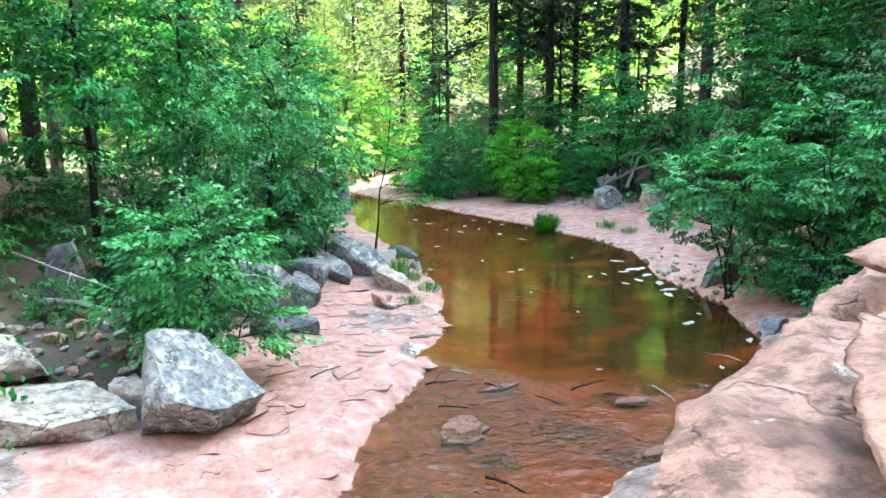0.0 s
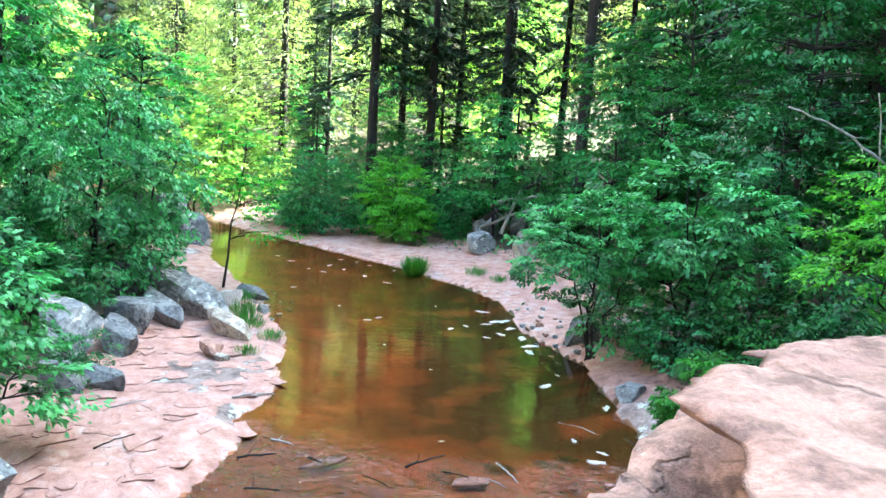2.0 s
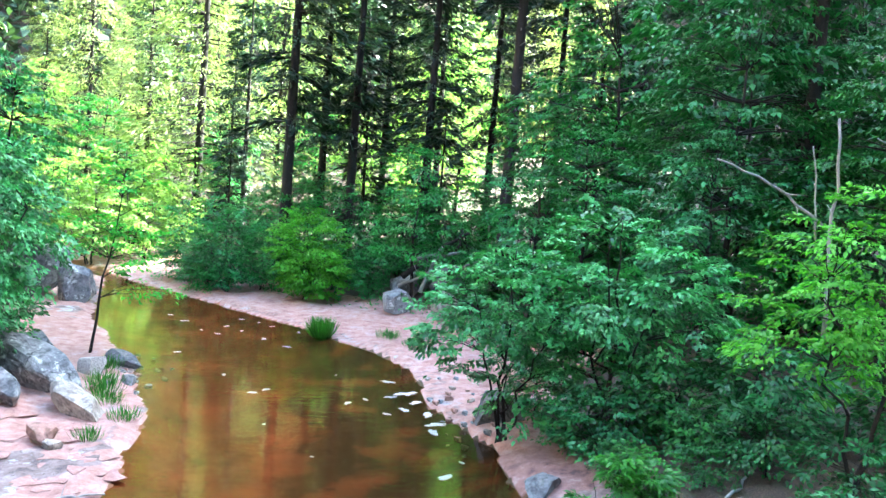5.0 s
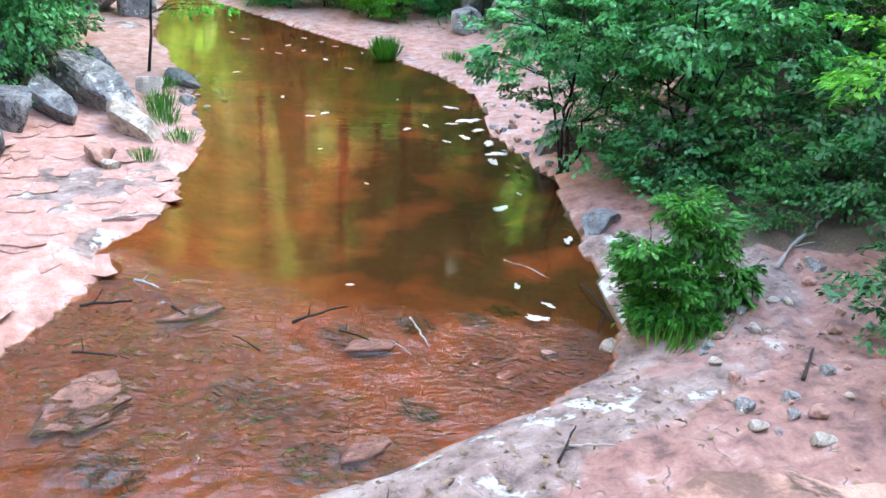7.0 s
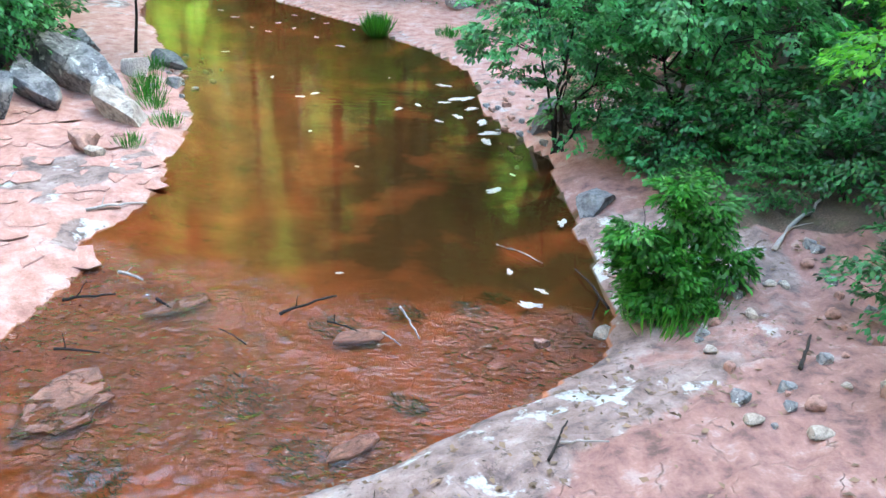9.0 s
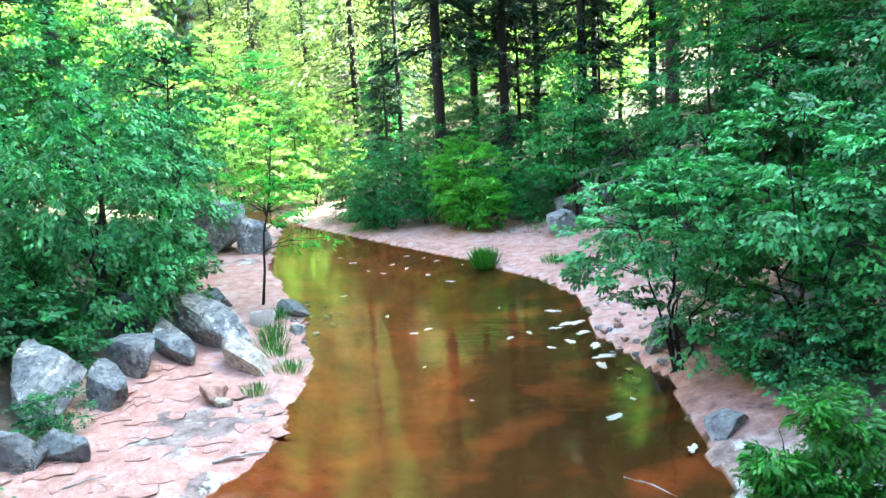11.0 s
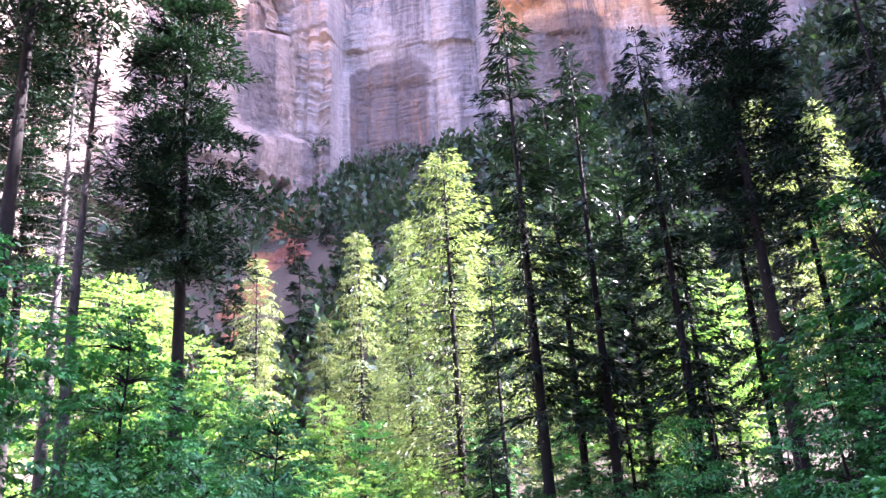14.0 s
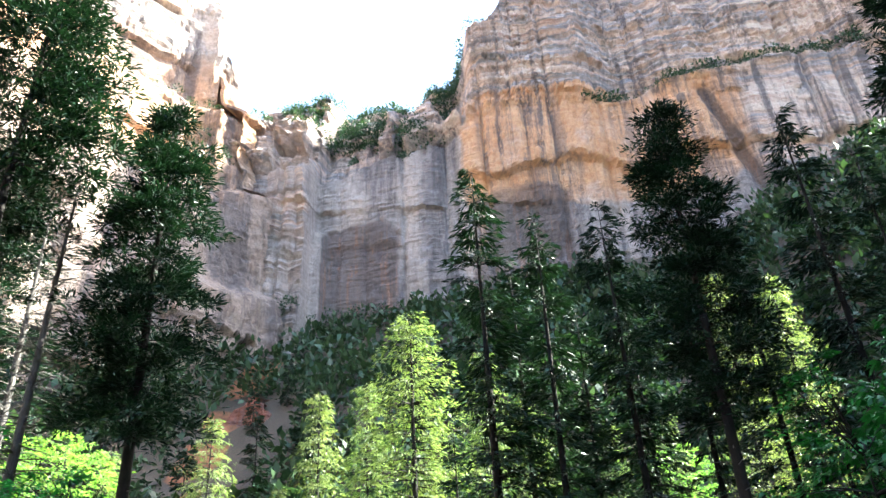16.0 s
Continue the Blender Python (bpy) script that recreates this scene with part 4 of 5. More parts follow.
        dead.append([(tuple(c), 0.03), (tuple((c + e) / 2 + np.array([0, 0, 0.15 * r])), 0.018), (tuple(e), 0.004)])
    part("bough_work", tubes("bough_work", boughs, bark, 3), base, kind="stuff")
    if dead:
        part("dead_wood", tubes("dead_wood", dead, M_BARK_GREY, 3), trunk, "bare grey dead lower branches", "stuff")
    if P:
        P, A, U, S = np.vstack(P), np.vstack(A), np.vstack(U), np.concatenate(S)
        part("crown", leaves("crown", P, A, unit(U), S, S * wide, material, np.concatenate(TN)), base)
    return base


def at(ob, x, y, rz=0.0, s=1.0, z=None, tip=0.0):
    zz = ground_z(x, y) if z is None else z
    ob.matrix_basis = pose(x, y, zz, tip, 0, rz) @ Matrix.Diagonal((s, s, s, 1))
    return ob


def again(ob, x, y, rz, s=1.0, z=None, sz=None):
    zz = ground_z(x, y) if z is None else z
    keep = tuple(ob.scale)
    ob.scale = (1, 1, 1)
    c = copy_thing(ob, pose(x, y, zz, 0, 0, rz) @ Matrix.Diagonal((s, s, sz or s, 1)))
    ob.scale = keep
    return c


# conifers: dark ones in the shade, which their needle colour already carries
pine_a = at(conifer("pine_tree", "tall dark pine with a thick trunk, high crown", 38, 3.9, 0.46, 41, M_NEEDLE_SHADE, 34, 150, trunk_r=0.42, droop=0.55, blade=0.48, ragged=0.55, tufts=6, wide=0.24), -15.8, 42, 0)
fir_a = at(conifer("fir_tree", "slender dark fir standing in the shade", 37, 3.5, 0.24, 42, M_NEEDLE_SHADE, 44, 44, bare=0.18, trunk_r=0.36, droop=0.5, blade=0.60), 1.2, 56, 0, 1.1)
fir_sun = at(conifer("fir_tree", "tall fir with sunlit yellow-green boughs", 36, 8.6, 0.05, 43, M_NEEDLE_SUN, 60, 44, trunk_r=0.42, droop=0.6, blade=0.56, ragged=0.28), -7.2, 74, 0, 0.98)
snag = at(conifer("pine_tree", "half-dead grey pine with mostly bare branches", 33, 4.0, 0.30, 44, M_NEEDLE_SHADE, 54, 16, bare=0.93, trunk_r=0.36, droop=0.5, bark=M_BARK_GREY, blade=0.6), -20.6, 40, 0)
at(conifer("pine_tree", "very tall dark pine with its crown held high", 45, 5.0, 0.60, 47, M_NEEDLE_SHADE, 30, 150, trunk_r=0.46, droop=0.5, blade=0.50, ragged=0.55, tufts=6, wide=0.24), -21.4, 36, 150)
again(snag, -25.5, 45, 130, 1.05)
for src, nm in ((pine_a, "tall pines"), (fir_a, "shaded firs"), (fir_sun, "sunlit firs")):
    tagged(src, group=nm)
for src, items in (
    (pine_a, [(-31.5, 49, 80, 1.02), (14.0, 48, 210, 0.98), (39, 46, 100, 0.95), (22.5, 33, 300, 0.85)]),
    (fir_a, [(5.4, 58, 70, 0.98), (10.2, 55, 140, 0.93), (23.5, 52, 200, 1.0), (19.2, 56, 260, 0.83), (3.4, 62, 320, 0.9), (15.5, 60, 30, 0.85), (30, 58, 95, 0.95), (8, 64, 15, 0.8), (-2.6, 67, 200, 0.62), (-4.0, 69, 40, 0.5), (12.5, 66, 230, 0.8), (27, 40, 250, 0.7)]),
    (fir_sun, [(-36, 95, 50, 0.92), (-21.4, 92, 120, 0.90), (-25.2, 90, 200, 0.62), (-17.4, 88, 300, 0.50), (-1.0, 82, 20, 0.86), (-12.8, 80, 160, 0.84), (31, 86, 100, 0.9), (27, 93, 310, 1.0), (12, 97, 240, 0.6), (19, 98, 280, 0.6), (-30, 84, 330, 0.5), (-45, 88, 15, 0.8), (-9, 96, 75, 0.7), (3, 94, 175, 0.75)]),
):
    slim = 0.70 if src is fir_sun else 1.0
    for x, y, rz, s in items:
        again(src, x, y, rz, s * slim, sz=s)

young = at(conifer("young_fir", "small dark fir on the wooded slope", 12, 2.2, 0.05, 45, M_NEEDLE_SHADE, 16, 20, trunk_r=0.14, droop=0.4, blade=0.7), -30, 108, 0)
for k in range(16):
    x, y = rng.uniform(-75, 75), rng.uniform(102, 172)
    again(young, x, y, 37 * k, rng.uniform(0.7, 1.5))
for x, y, sc in ((6.5, 61, 1.1), (-3, 61, 0.8), (11, 53.5, 0.9), (20, 50, 1.3)):
    again(young, x, y, 50 * x, sc)

# broadleaf trees and shrubs along the stream
at(broadleaf("shrub", "large dense green shrub beside the stream boulders", "shrub", [(0, 0, 4.8, 3.6, 2.8, 2.8), (-2.8, -0.5, 3.6, 2.4, 2.2, 2.4), (2.2, 0.3, 3.4, 2.2, 1.8, 2.0), (0.5, -0.8, 1.9, 3.0, 1.7, 1.5), (-2.5, -1.2, 1.6, 2.2, 1.5, 1.2)], 0.15, 1150, 36, M_LEAF_GREY, 51, 5, 0.12, flat=0.8, spread=0.28, droop=0.85), -8.5, 29.6, 0)
at(broadleaf("maple_shrub", "bright green young maple behind a pale boulder", "shrub", [(0, 0, 2.6, 1.5, 1.3, 1.5), (-0.7, 0.2, 1.6, 1.3, 1.1, 1.0), (0.9, -0.2, 1.3, 1.2, 1.0, 0.9)], 0.13, 330, 38, M_LEAF_GREY, 52, 4, 0.05, flat=0.4, spread=0.30), -6.4, 17.4, 0, 1.15)
alder = at(broadleaf("alder_shrub", "grey-green alder shrub with open branches over the bank", "shrub", [(0, 0, 4.2, 2.2, 1.9, 1.9), (-1.4, -0.3, 3.6, 1.5, 1.4, 1.5), (1.5, -0.4, 3.0, 1.6, 1.4, 1.4), (0.4, -0.5, 1.7, 1.7, 1.3, 0.9)], 0.14, 330, 50, M_LEAF_GREY, 53, 5, 0.07, flat=0.5, spread=0.27), 8.9, 25.8, 0, 0.98)
again(alder, 11.6, 25.0, 130, 1.10)
at(broadleaf("willow_shrub", "low bright willow clump at the water's edge", "shrub", [(0, 0, 0.75, 0.75, 0.7, 0.7), (0.75, 0.35, 1.85, 0.5, 0.5, 0.6), (-0.65, 0.0, 1.55, 0.4, 0.4, 0.5), (0.1, 0.2, 2.2, 0.35, 0.35, 0.5), (0.2, -0.5, 0.35, 0.8, 0.5, 0.3), (1.35, 0.2, 0.9, 0.45, 0.45, 0.5)], 0.14, 300, 60, M_GRASS, 54, 5, 0.025, flat=0.9, spread=0.24, narrow=0.34), 8.95, 17.6, 0, 0.86)
at(broadleaf("young_tree", "yellow-green young tree on the shaded bank", "tree", [(0, 0, 4.6, 2.0, 1.8, 1.8), (-1.5, -0.2, 3.4, 1.4, 1.2, 1.2), (1.3, 0, 2.9, 1.5, 1.3, 1.2)], 0.13, 230, 36, M_LEAF_BRIGHT, 55, 3, 0.07, flat=0.4, spread=0.40), 14.9, 19.2, 0, 1.02)
at(broadleaf("sapling", "thin leaning sapling with sparse leaves at the water's edge", "tree", [(0.8, 0, 5.6, 1.4, 1.2, 1.4), (1.4, 0.2, 4.0, 1.6, 1.3, 0.9), (0.2, 0, 4.4, 1.2, 1.0, 0.8), (1.6, -0.3, 2.5, 1.3, 1.0, 0.4)], 0.15, 85, 26, M_LEAF_BRIGHT, 56, 1, 0.065, flat=0.35, spread=0.36), -4.6, 34.4, 0)
at(broadleaf("bush", "round bright yellow-green bush on the sandy bank", "shrub", [(0, 0, 3.1, 2.0, 1.8, 2.3), (0.5, -0.5, 1.7, 1.9, 1.5, 1.4)], 0.17, 430, 40, M_LEAF_BRIGHT, 57, 4, 0.06, flat=0.6, spread=0.36), 2.9, 49.5, 0)
dark = at(broadleaf("bush", "leafy green bush on the sandy bank", "shrub", [(0, 0, 2.8, 2.2, 1.8, 2.2), (-0.5, 0.3, 1.4, 2.0, 1.6, 1.2)], 0.16, 260, 30, M_LEAF, 58, 4, 0.06, flat=0.6, spread=0.40), -1.8, 52, 0)
again(dark, 6.6, 49.5, 100, 0.62)
for x, y, rz, s in ((-4.2, 57, 10, 1.1), (5.2, 54.5, 150, 1.15), (8.8, 53, 250, 1.2), (12.6, 51.5, 330, 1.3), (1.6, 56.5, 60, 1.3), (15.5, 46, 200, 1.3), (18.2, 37.5, 45, 1.4), (22, 31, 120, 1.4), (-3.2, 53.6, 75, 0.8)):
    again(dark, x, y, rz, s)
again(dark, 0.3, 52.5, 200, 0.8)
again(dark, 11.8, 44.5, 20, 0.7)
layered = at(broadleaf("young_tree", "layered green young tree behind the log pile", "tree", [(0, 0, 8.0, 1.0, 1.0, 1.1), (0, 0, 6.2, 2.0, 1.8, 0.7), (0.2, 0, 4.6, 2.7, 2.2, 0.7), (-0.2, 0, 3.0, 2.6, 2.2, 0.7)], 0.15, 240, 40, M_LEAF, 59, 1, 0.12, flat=0.25, spread=0.50, droop=0.4), 8.8, 47.5, 0)
again(layered, 13.8, 40.5, 60, 1.2)

# forest broadleaves: a few kinds, set behind the banks
tall = at(broadleaf("tree", "tall leafy green tree with a dark trunk", "tree", [(0, 0, 9.5, 3.2, 3.0, 2.2), (-1.8, 0.5, 7.0, 2.8, 2.6, 1.6), (2.0, -0.4, 6.2, 2.8, 2.4, 1.6), (0.2, -0.8, 4.4, 2.6, 2.2, 1.1), (0.4, 0.3, 11.6, 1.8, 1.8, 1.4)], 0.20, 360, 32, M_LEAF, 61, 1, 0.18, flat=0.35, spread=0.46, droop=0.35), -12.5, 24.5, 0)
deep = at(broadleaf("tree", "dark green forest tree in deep shade", "tree", [(0, 0, 10, 3.4, 3.2, 2.6), (-2.0, 0.5, 7.4, 2.8, 2.6, 2.0), (2.0, 0.4, 6.0, 2.9, 2.6, 1.8), (0, -0.4, 3.6, 3.0, 2.6, 1.6), (0, 0.3, 12.8, 2.2, 2.0, 1.8)], 0.22, 330, 32, M_LEAF_SHADE, 62, 1, 0.20, flat=0.35, spread=0.50, droop=0.35), 21, 35, 0)
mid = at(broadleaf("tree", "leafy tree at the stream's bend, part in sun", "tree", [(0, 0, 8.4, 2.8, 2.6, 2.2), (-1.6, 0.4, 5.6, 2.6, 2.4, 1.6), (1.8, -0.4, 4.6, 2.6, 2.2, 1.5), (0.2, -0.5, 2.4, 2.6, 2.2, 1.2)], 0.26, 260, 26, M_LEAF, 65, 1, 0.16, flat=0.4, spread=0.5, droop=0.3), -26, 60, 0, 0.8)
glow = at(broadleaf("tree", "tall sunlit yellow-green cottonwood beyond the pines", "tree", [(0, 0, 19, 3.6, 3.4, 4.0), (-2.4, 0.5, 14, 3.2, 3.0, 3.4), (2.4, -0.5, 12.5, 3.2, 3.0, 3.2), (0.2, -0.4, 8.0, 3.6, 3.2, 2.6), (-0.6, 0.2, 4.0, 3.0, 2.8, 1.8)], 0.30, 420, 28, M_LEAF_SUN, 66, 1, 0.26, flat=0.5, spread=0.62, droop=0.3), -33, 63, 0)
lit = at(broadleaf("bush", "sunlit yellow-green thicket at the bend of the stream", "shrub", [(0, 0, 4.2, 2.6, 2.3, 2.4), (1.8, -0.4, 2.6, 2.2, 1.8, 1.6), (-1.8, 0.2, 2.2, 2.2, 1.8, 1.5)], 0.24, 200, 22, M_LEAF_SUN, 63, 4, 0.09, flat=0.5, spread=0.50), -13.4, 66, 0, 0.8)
under = at(broadleaf("bush", "low leafy understorey bush in the shade", "shrub", [(0, 0, 1.3, 1.5, 1.4, 1.0), (0.9, 0.3, 0.8, 1.1, 1.0, 0.6)], 0.15, 84, 30, M_LEAF_SHADE, 64, 4, 0.03, flat=0.5, spread=0.32), -11, 21.5, 0)
for src, nm in ((tall, "leafy forest trees"), (deep, "dark forest trees"), (lit, "sunlit thicket"), (glow, "sunlit cottonwoods"), (mid, "trees at the bend"), (under, "understorey bushes"), (alder, "alder shrubs")):
    tagged(src, group=nm)
for src, items in (
    (tall, [(-15.8, 20.5, 40, 0.95), (-18, 27, 90, 1.1), (-12.8, 32.5, 200, 0.95), (-9.8, 39, 300, 0.85), (-11.6, 42.5, 100, 0.85), (-16.5, 46, 20, 0.95), (-15.5, 37.5, 150, 0.95), (-23, 32, 20, 1.1), (-21, 21, 70, 1.0), (-24, 55, 120, 0.9), (-26, 24, 160, 1.2), (15.4, 37.5, 80, 0.80), (25, 37, 220, 1.0)]),
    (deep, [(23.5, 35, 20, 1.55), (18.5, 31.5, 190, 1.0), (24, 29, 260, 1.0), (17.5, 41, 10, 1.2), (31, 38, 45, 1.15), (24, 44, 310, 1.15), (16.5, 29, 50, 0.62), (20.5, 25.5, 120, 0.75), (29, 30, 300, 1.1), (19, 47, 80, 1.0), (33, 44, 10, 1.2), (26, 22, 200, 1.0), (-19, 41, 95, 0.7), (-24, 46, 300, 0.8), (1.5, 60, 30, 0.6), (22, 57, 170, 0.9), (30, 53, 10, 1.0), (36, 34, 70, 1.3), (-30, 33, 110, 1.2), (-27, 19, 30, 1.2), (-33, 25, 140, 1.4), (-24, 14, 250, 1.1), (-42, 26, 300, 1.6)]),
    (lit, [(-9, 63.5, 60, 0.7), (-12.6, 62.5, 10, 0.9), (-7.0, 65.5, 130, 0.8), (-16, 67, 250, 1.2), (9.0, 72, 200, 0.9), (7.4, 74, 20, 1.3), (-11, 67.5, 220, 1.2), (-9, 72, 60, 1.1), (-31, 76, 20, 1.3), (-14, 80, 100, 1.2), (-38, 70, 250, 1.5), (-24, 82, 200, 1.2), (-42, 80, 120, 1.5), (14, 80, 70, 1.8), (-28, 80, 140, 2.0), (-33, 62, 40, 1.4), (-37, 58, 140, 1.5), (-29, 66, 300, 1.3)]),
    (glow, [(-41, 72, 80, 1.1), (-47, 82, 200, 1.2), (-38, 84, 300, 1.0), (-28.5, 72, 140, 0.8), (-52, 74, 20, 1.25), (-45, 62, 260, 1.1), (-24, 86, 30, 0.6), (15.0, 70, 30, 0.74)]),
    (mid, [(3.2, 60, 60, 0.62), (9.5, 61, 170, 0.75), (14.8, 55, 280, 0.7), (-1.2, 58, 130, 0.5), (-19, 70, 150, 0.8), (-4.2, 71, 300, 0.75), (-22, 66, 80, 0.7), (-14, 74, 200, 0.7), (3, 78, 30, 0.8), (-24, 74, 60, 0.8), (-17, 80, 260, 1.0), (-6.0, 80, 90, 0.9)]),
    (under, [(-13.5, 18.5, 80, 1.0), (-7.9, 27.2, 200, 0.9), (-8.7, 25.0, 90, 1.1), (-7.2, 30.9, 10, 0.9), (-9.6, 22.8, 300, 1.2), (-6.9, 25.4, 130, 0.6), (-8.2, 20.6, 240, 0.8), (-9.5, 25.5, 170, 1.1), (-12.8, 27, 260, 1.3), (-8.4, 33.8, 20, 1.2), (-10.5, 18.4, 120, 0.55), (-5.8, 22.6, 220, 0.5), (11.9, 15.6, 30, 0.7), (11.6, 13.5, 200, 0.8), (10.7, 21.4, 60, 0.45), (12.2, 20.5, 190, 0.45), (14.2, 14.8, 80, 1.0), (13.6, 17.8, 310, 0.8), (13.9, 20.6, 95, 0.8), (10.9, 23.2, 205, 0.8), (14.6, 22.6, 330, 1.2), (16.4, 18.6, 75, 1.1), (10.2, 24.4, 280, 0.7), (11.9, 24, 40, 1.0), (13.2, 23.4, 140, 1.1), (12.6, 22.5, 300, 0.8), (15.5, 23.5, 100, 1.2), (17.5, 20, 10, 1.2), (12.6, 40, 80, 0.9), (15.0, 33.0, 240, 1.4), (8.5, 50.5, 330, 1.1), (4.8, 52.5, 130, 1.2), (-4.6, 56, 20, 1.2), (10.5, 27.6, 70, 0.8), (11.5, 32, 140, 0.9), (13, 45.5, 10, 1.2), (-15, 23.5, 40, 1.2), (-17, 18, 300, 1.3)]),
):
    for x, y, rz, s in items:
        again(src, x, y, rz, s)


# ---- boulders ----
def boulder(name, label, size, seed, material, cuts=9, sub=4, faces=()):
    """An angular boulder: a ball cut by flat faces, with a worn, pitted skin. Its base is its origin."""
    g = np.random.default_rng(seed)
    bm = bmesh.new()
    bmesh.ops.create_icosphere(bm, subdivisions=sub, radius=1.0)
    planes = [(unit(np.array(f[:3], float)), f[3]) for f in faces] or [(unit(g.normal(size=3) * np.array([1, 1, 0.7])), 0.40 + 0.30 * g.random()) for _ in range(cuts)] + [(unit(np.array([g.normal(0, 0.2), g.normal(0, 0.2), 1.0])), 0.5), (np.array([0, 0, -1.0]), 0.5)]
    off = Vector(g.random(3) * 50)
    for v in bm.verts:
        p = np.array(v.co)
        for nrm, dist in planes:
            e = float(p @ nrm) - dist
            if e > 0:
                p = p - nrm * e
        q = Vector(p)
        q += q.normalized() * (0.042 * noise.fractal(q * 2.6 + off, 0.8, 2.1, 6) + 0.012 * noise.noise(q * 14 + off))
        v.co = q
    ext = [(min(v.co[k] for v in bm.verts), max(v.co[k] for v in bm.verts)) for k in range(3)]
    for v in bm.verts:
        v.co = Vector([(v.co[k] - (ext[k][0] if k == 2 else sum(ext[k]) / 2)) * size[k] / (ext[k][1] - ext[k][0]) for k in range(3)])
    me = bpy.data.meshes.new(name)
    bm.to_mesh(me)
    bm.free()
    me.materials.append(material)
    return tagged(new(name, me), label, "rock")


def put(ob, x, y, rz=0, rx=0, ry=0, sink=0.12):
    ob.matrix_basis = pose(x, y, ground_z(x, y) - sink, rx, ry, rz)
    return ob


put(boulder("boulder", "large pale angular boulder on the red rock bank", (2.75, 2.3, 2.2), 71, M_STONE_PALE, 8, 5,
            [(0.60, -0.30, 0.74, 0.36), (-0.93, -0.35, 0.05, 0.52), (0.10, -0.80, -0.59, 0.52), (-0.35, -0.85, 0.40, 0.66), (0.35, 0.90, 0.1, 0.60), (-0.45, 0.85, 0.2, 0.60), (0.75, -0.45, -0.48, 0.60), (0, 0, -1, 0.70)]), -5.65, 14.7, 4, 0, 4, 0.14)
put(boulder("flat_rock", "broad flat tan rock resting on the bank", (3.7, 2.3, 0.85), 72, M_STONE_TAN, 6, 5,
            [(0.05, -0.25, 0.97, 0.34), (0.70, -0.70, -0.1, 0.62), (-0.35, -0.92, 0.0, 0.66), (0.8, 0.6, 0.1, 0.66), (-0.5, 0.86, 0.1, 0.66), (0.3, -0.8, -0.5, 0.60), (0, 0, -1, 0.34)]), -8.6, 14.2, 12, -6, 5)
put(boulder("flat_rock", "flat grey-tan rock slab behind another", (3.0, 2.0, 0.8), 73, M_STONE_TAN, 6), -10.9, 15.8, 10, -8, 4)
put(boulder("boulder", "small angular brown rock wedged by a boulder", (1.3, 1.0, 0.9), 74, M_STONE_TAN, 8), -7.1, 15.3, 40)
put(boulder("boulder", "grey upright rock in the leaf litter", (1.2, 0.9, 1.8), 75, M_STONE_DARK, 8), -11.4, 20.2, 10)
put(boulder("boulder", "small dark blue-grey rock at the bank's edge", (1.2, 0.8, 0.7), 76, M_STONE_DARK, 7), -5.0, 21.3, -30)
for x, y, sz, rz, sd, mt, lab in (
    (-7.0, 24.1, (3.1, 1.7, 1.4), -46, 81, M_STONE, "grey boulder half hidden by leaves"),
    (-5.75, 24.5, (1.7, 0.9, 1.0), -48, 82, M_STONE_DARK, "small dark grey boulder on the bank"),
    (-5.75, 20.9, (1.3, 1.0, 0.9), 0, 83, M_STONE_DARK, "small dark grey boulder on the bank"),
    (-5.85, 26.5, (1.9, 1.25, 1.05), -20, 84, M_STONE_DARK, "rounded dark grey boulder on red rock"),
    (-5.45, 28.0, (2.6, 1.05, 0.9), -50, 85, M_STONE, "long grey boulder leaning on its neighbour"),
    (-7.0, 28.9, (1.3, 1.0, 1.5), 30, 86, M_STONE_DARK, "upright grey boulder under the shrub"),
    (-5.4, 30.0, (5.6, 1.5, 1.35), -47, 87, M_STONE, "long tilted grey boulder with flat faces"),
    (-2.95, 27.4, (2.9, 1.25, 0.85), -56, 88, M_STONE_TAN, "flat-topped tan boulder near the water"),
    (-6.4, 33.6, (1.9, 1.3, 0.9), 0, 89, M_STONE_DARK, "dark rock below the hanging branches"),
    (-3.7, 31.4, (0.9, 0.7, 0.7), 0, 90, M_FOAM, "small white rock near the water"),
    (-3.3, 33.4, (1.9, 0.9, 0.5), -40, 91, M_STONE_DARK, "low dark rock at the waterline"),
    (-11.5, 47.5, (4.6, 3.0, 2.9), 10, 92, M_STONE, "big blue-grey boulder beside the stream"),
    (-8.5, 46.5, (2.3, 1.8, 2.1), 60, 93, M_STONE, "angular blue-grey boulder beside the stream"),
    (-9.7, 68.5, (2.4, 1.8, 2.2), 20, 94, M_STONE_TAN, "squarish pale rock at the stream's bend"),
    (7.9, 45.6, (1.8, 1.4, 1.3), 10, 95, M_STONE, "pale rounded boulder on the sandy bank"),
    (10.2, 44.0, (1.7, 1.4, 1.5), 50, 96, M_STONE_TAN, "tan boulder on the red bank"),
    (8.6, 49.0, (2.4, 1.8, 1.7), 80, 97, M_STONE, "grey boulder under the log pile"),
    (11.0, 48.2, (2.2, 1.8, 1.8), 30, 98, M_STONE_DARK, "dark boulder under the log pile"),
    (9.2, 27.6, (1.7, 1.2, 1.0), 0, 99, M_STONE_DARK, "dark undercut rock at the waterline"),
    (9.0, 22.0, (1.3, 0.9, 0.5), 70, 100, M_STONE_DARK, "low dark rock at the waterline"),
    (4.8, 55.0, (2.0, 1.5, 1.4), 30, 101, M_STONE, "grey boulder among bushes"),
    (-1.0, 56, (1.8, 1.4, 1.2), 30, 102, M_STONE_TAN, "pale rock among bushes"),
):
    put(boulder("boulder", lab, sz, sd, mt, 8), x, y, rz, 0, 11 if rz < -45 else 0)


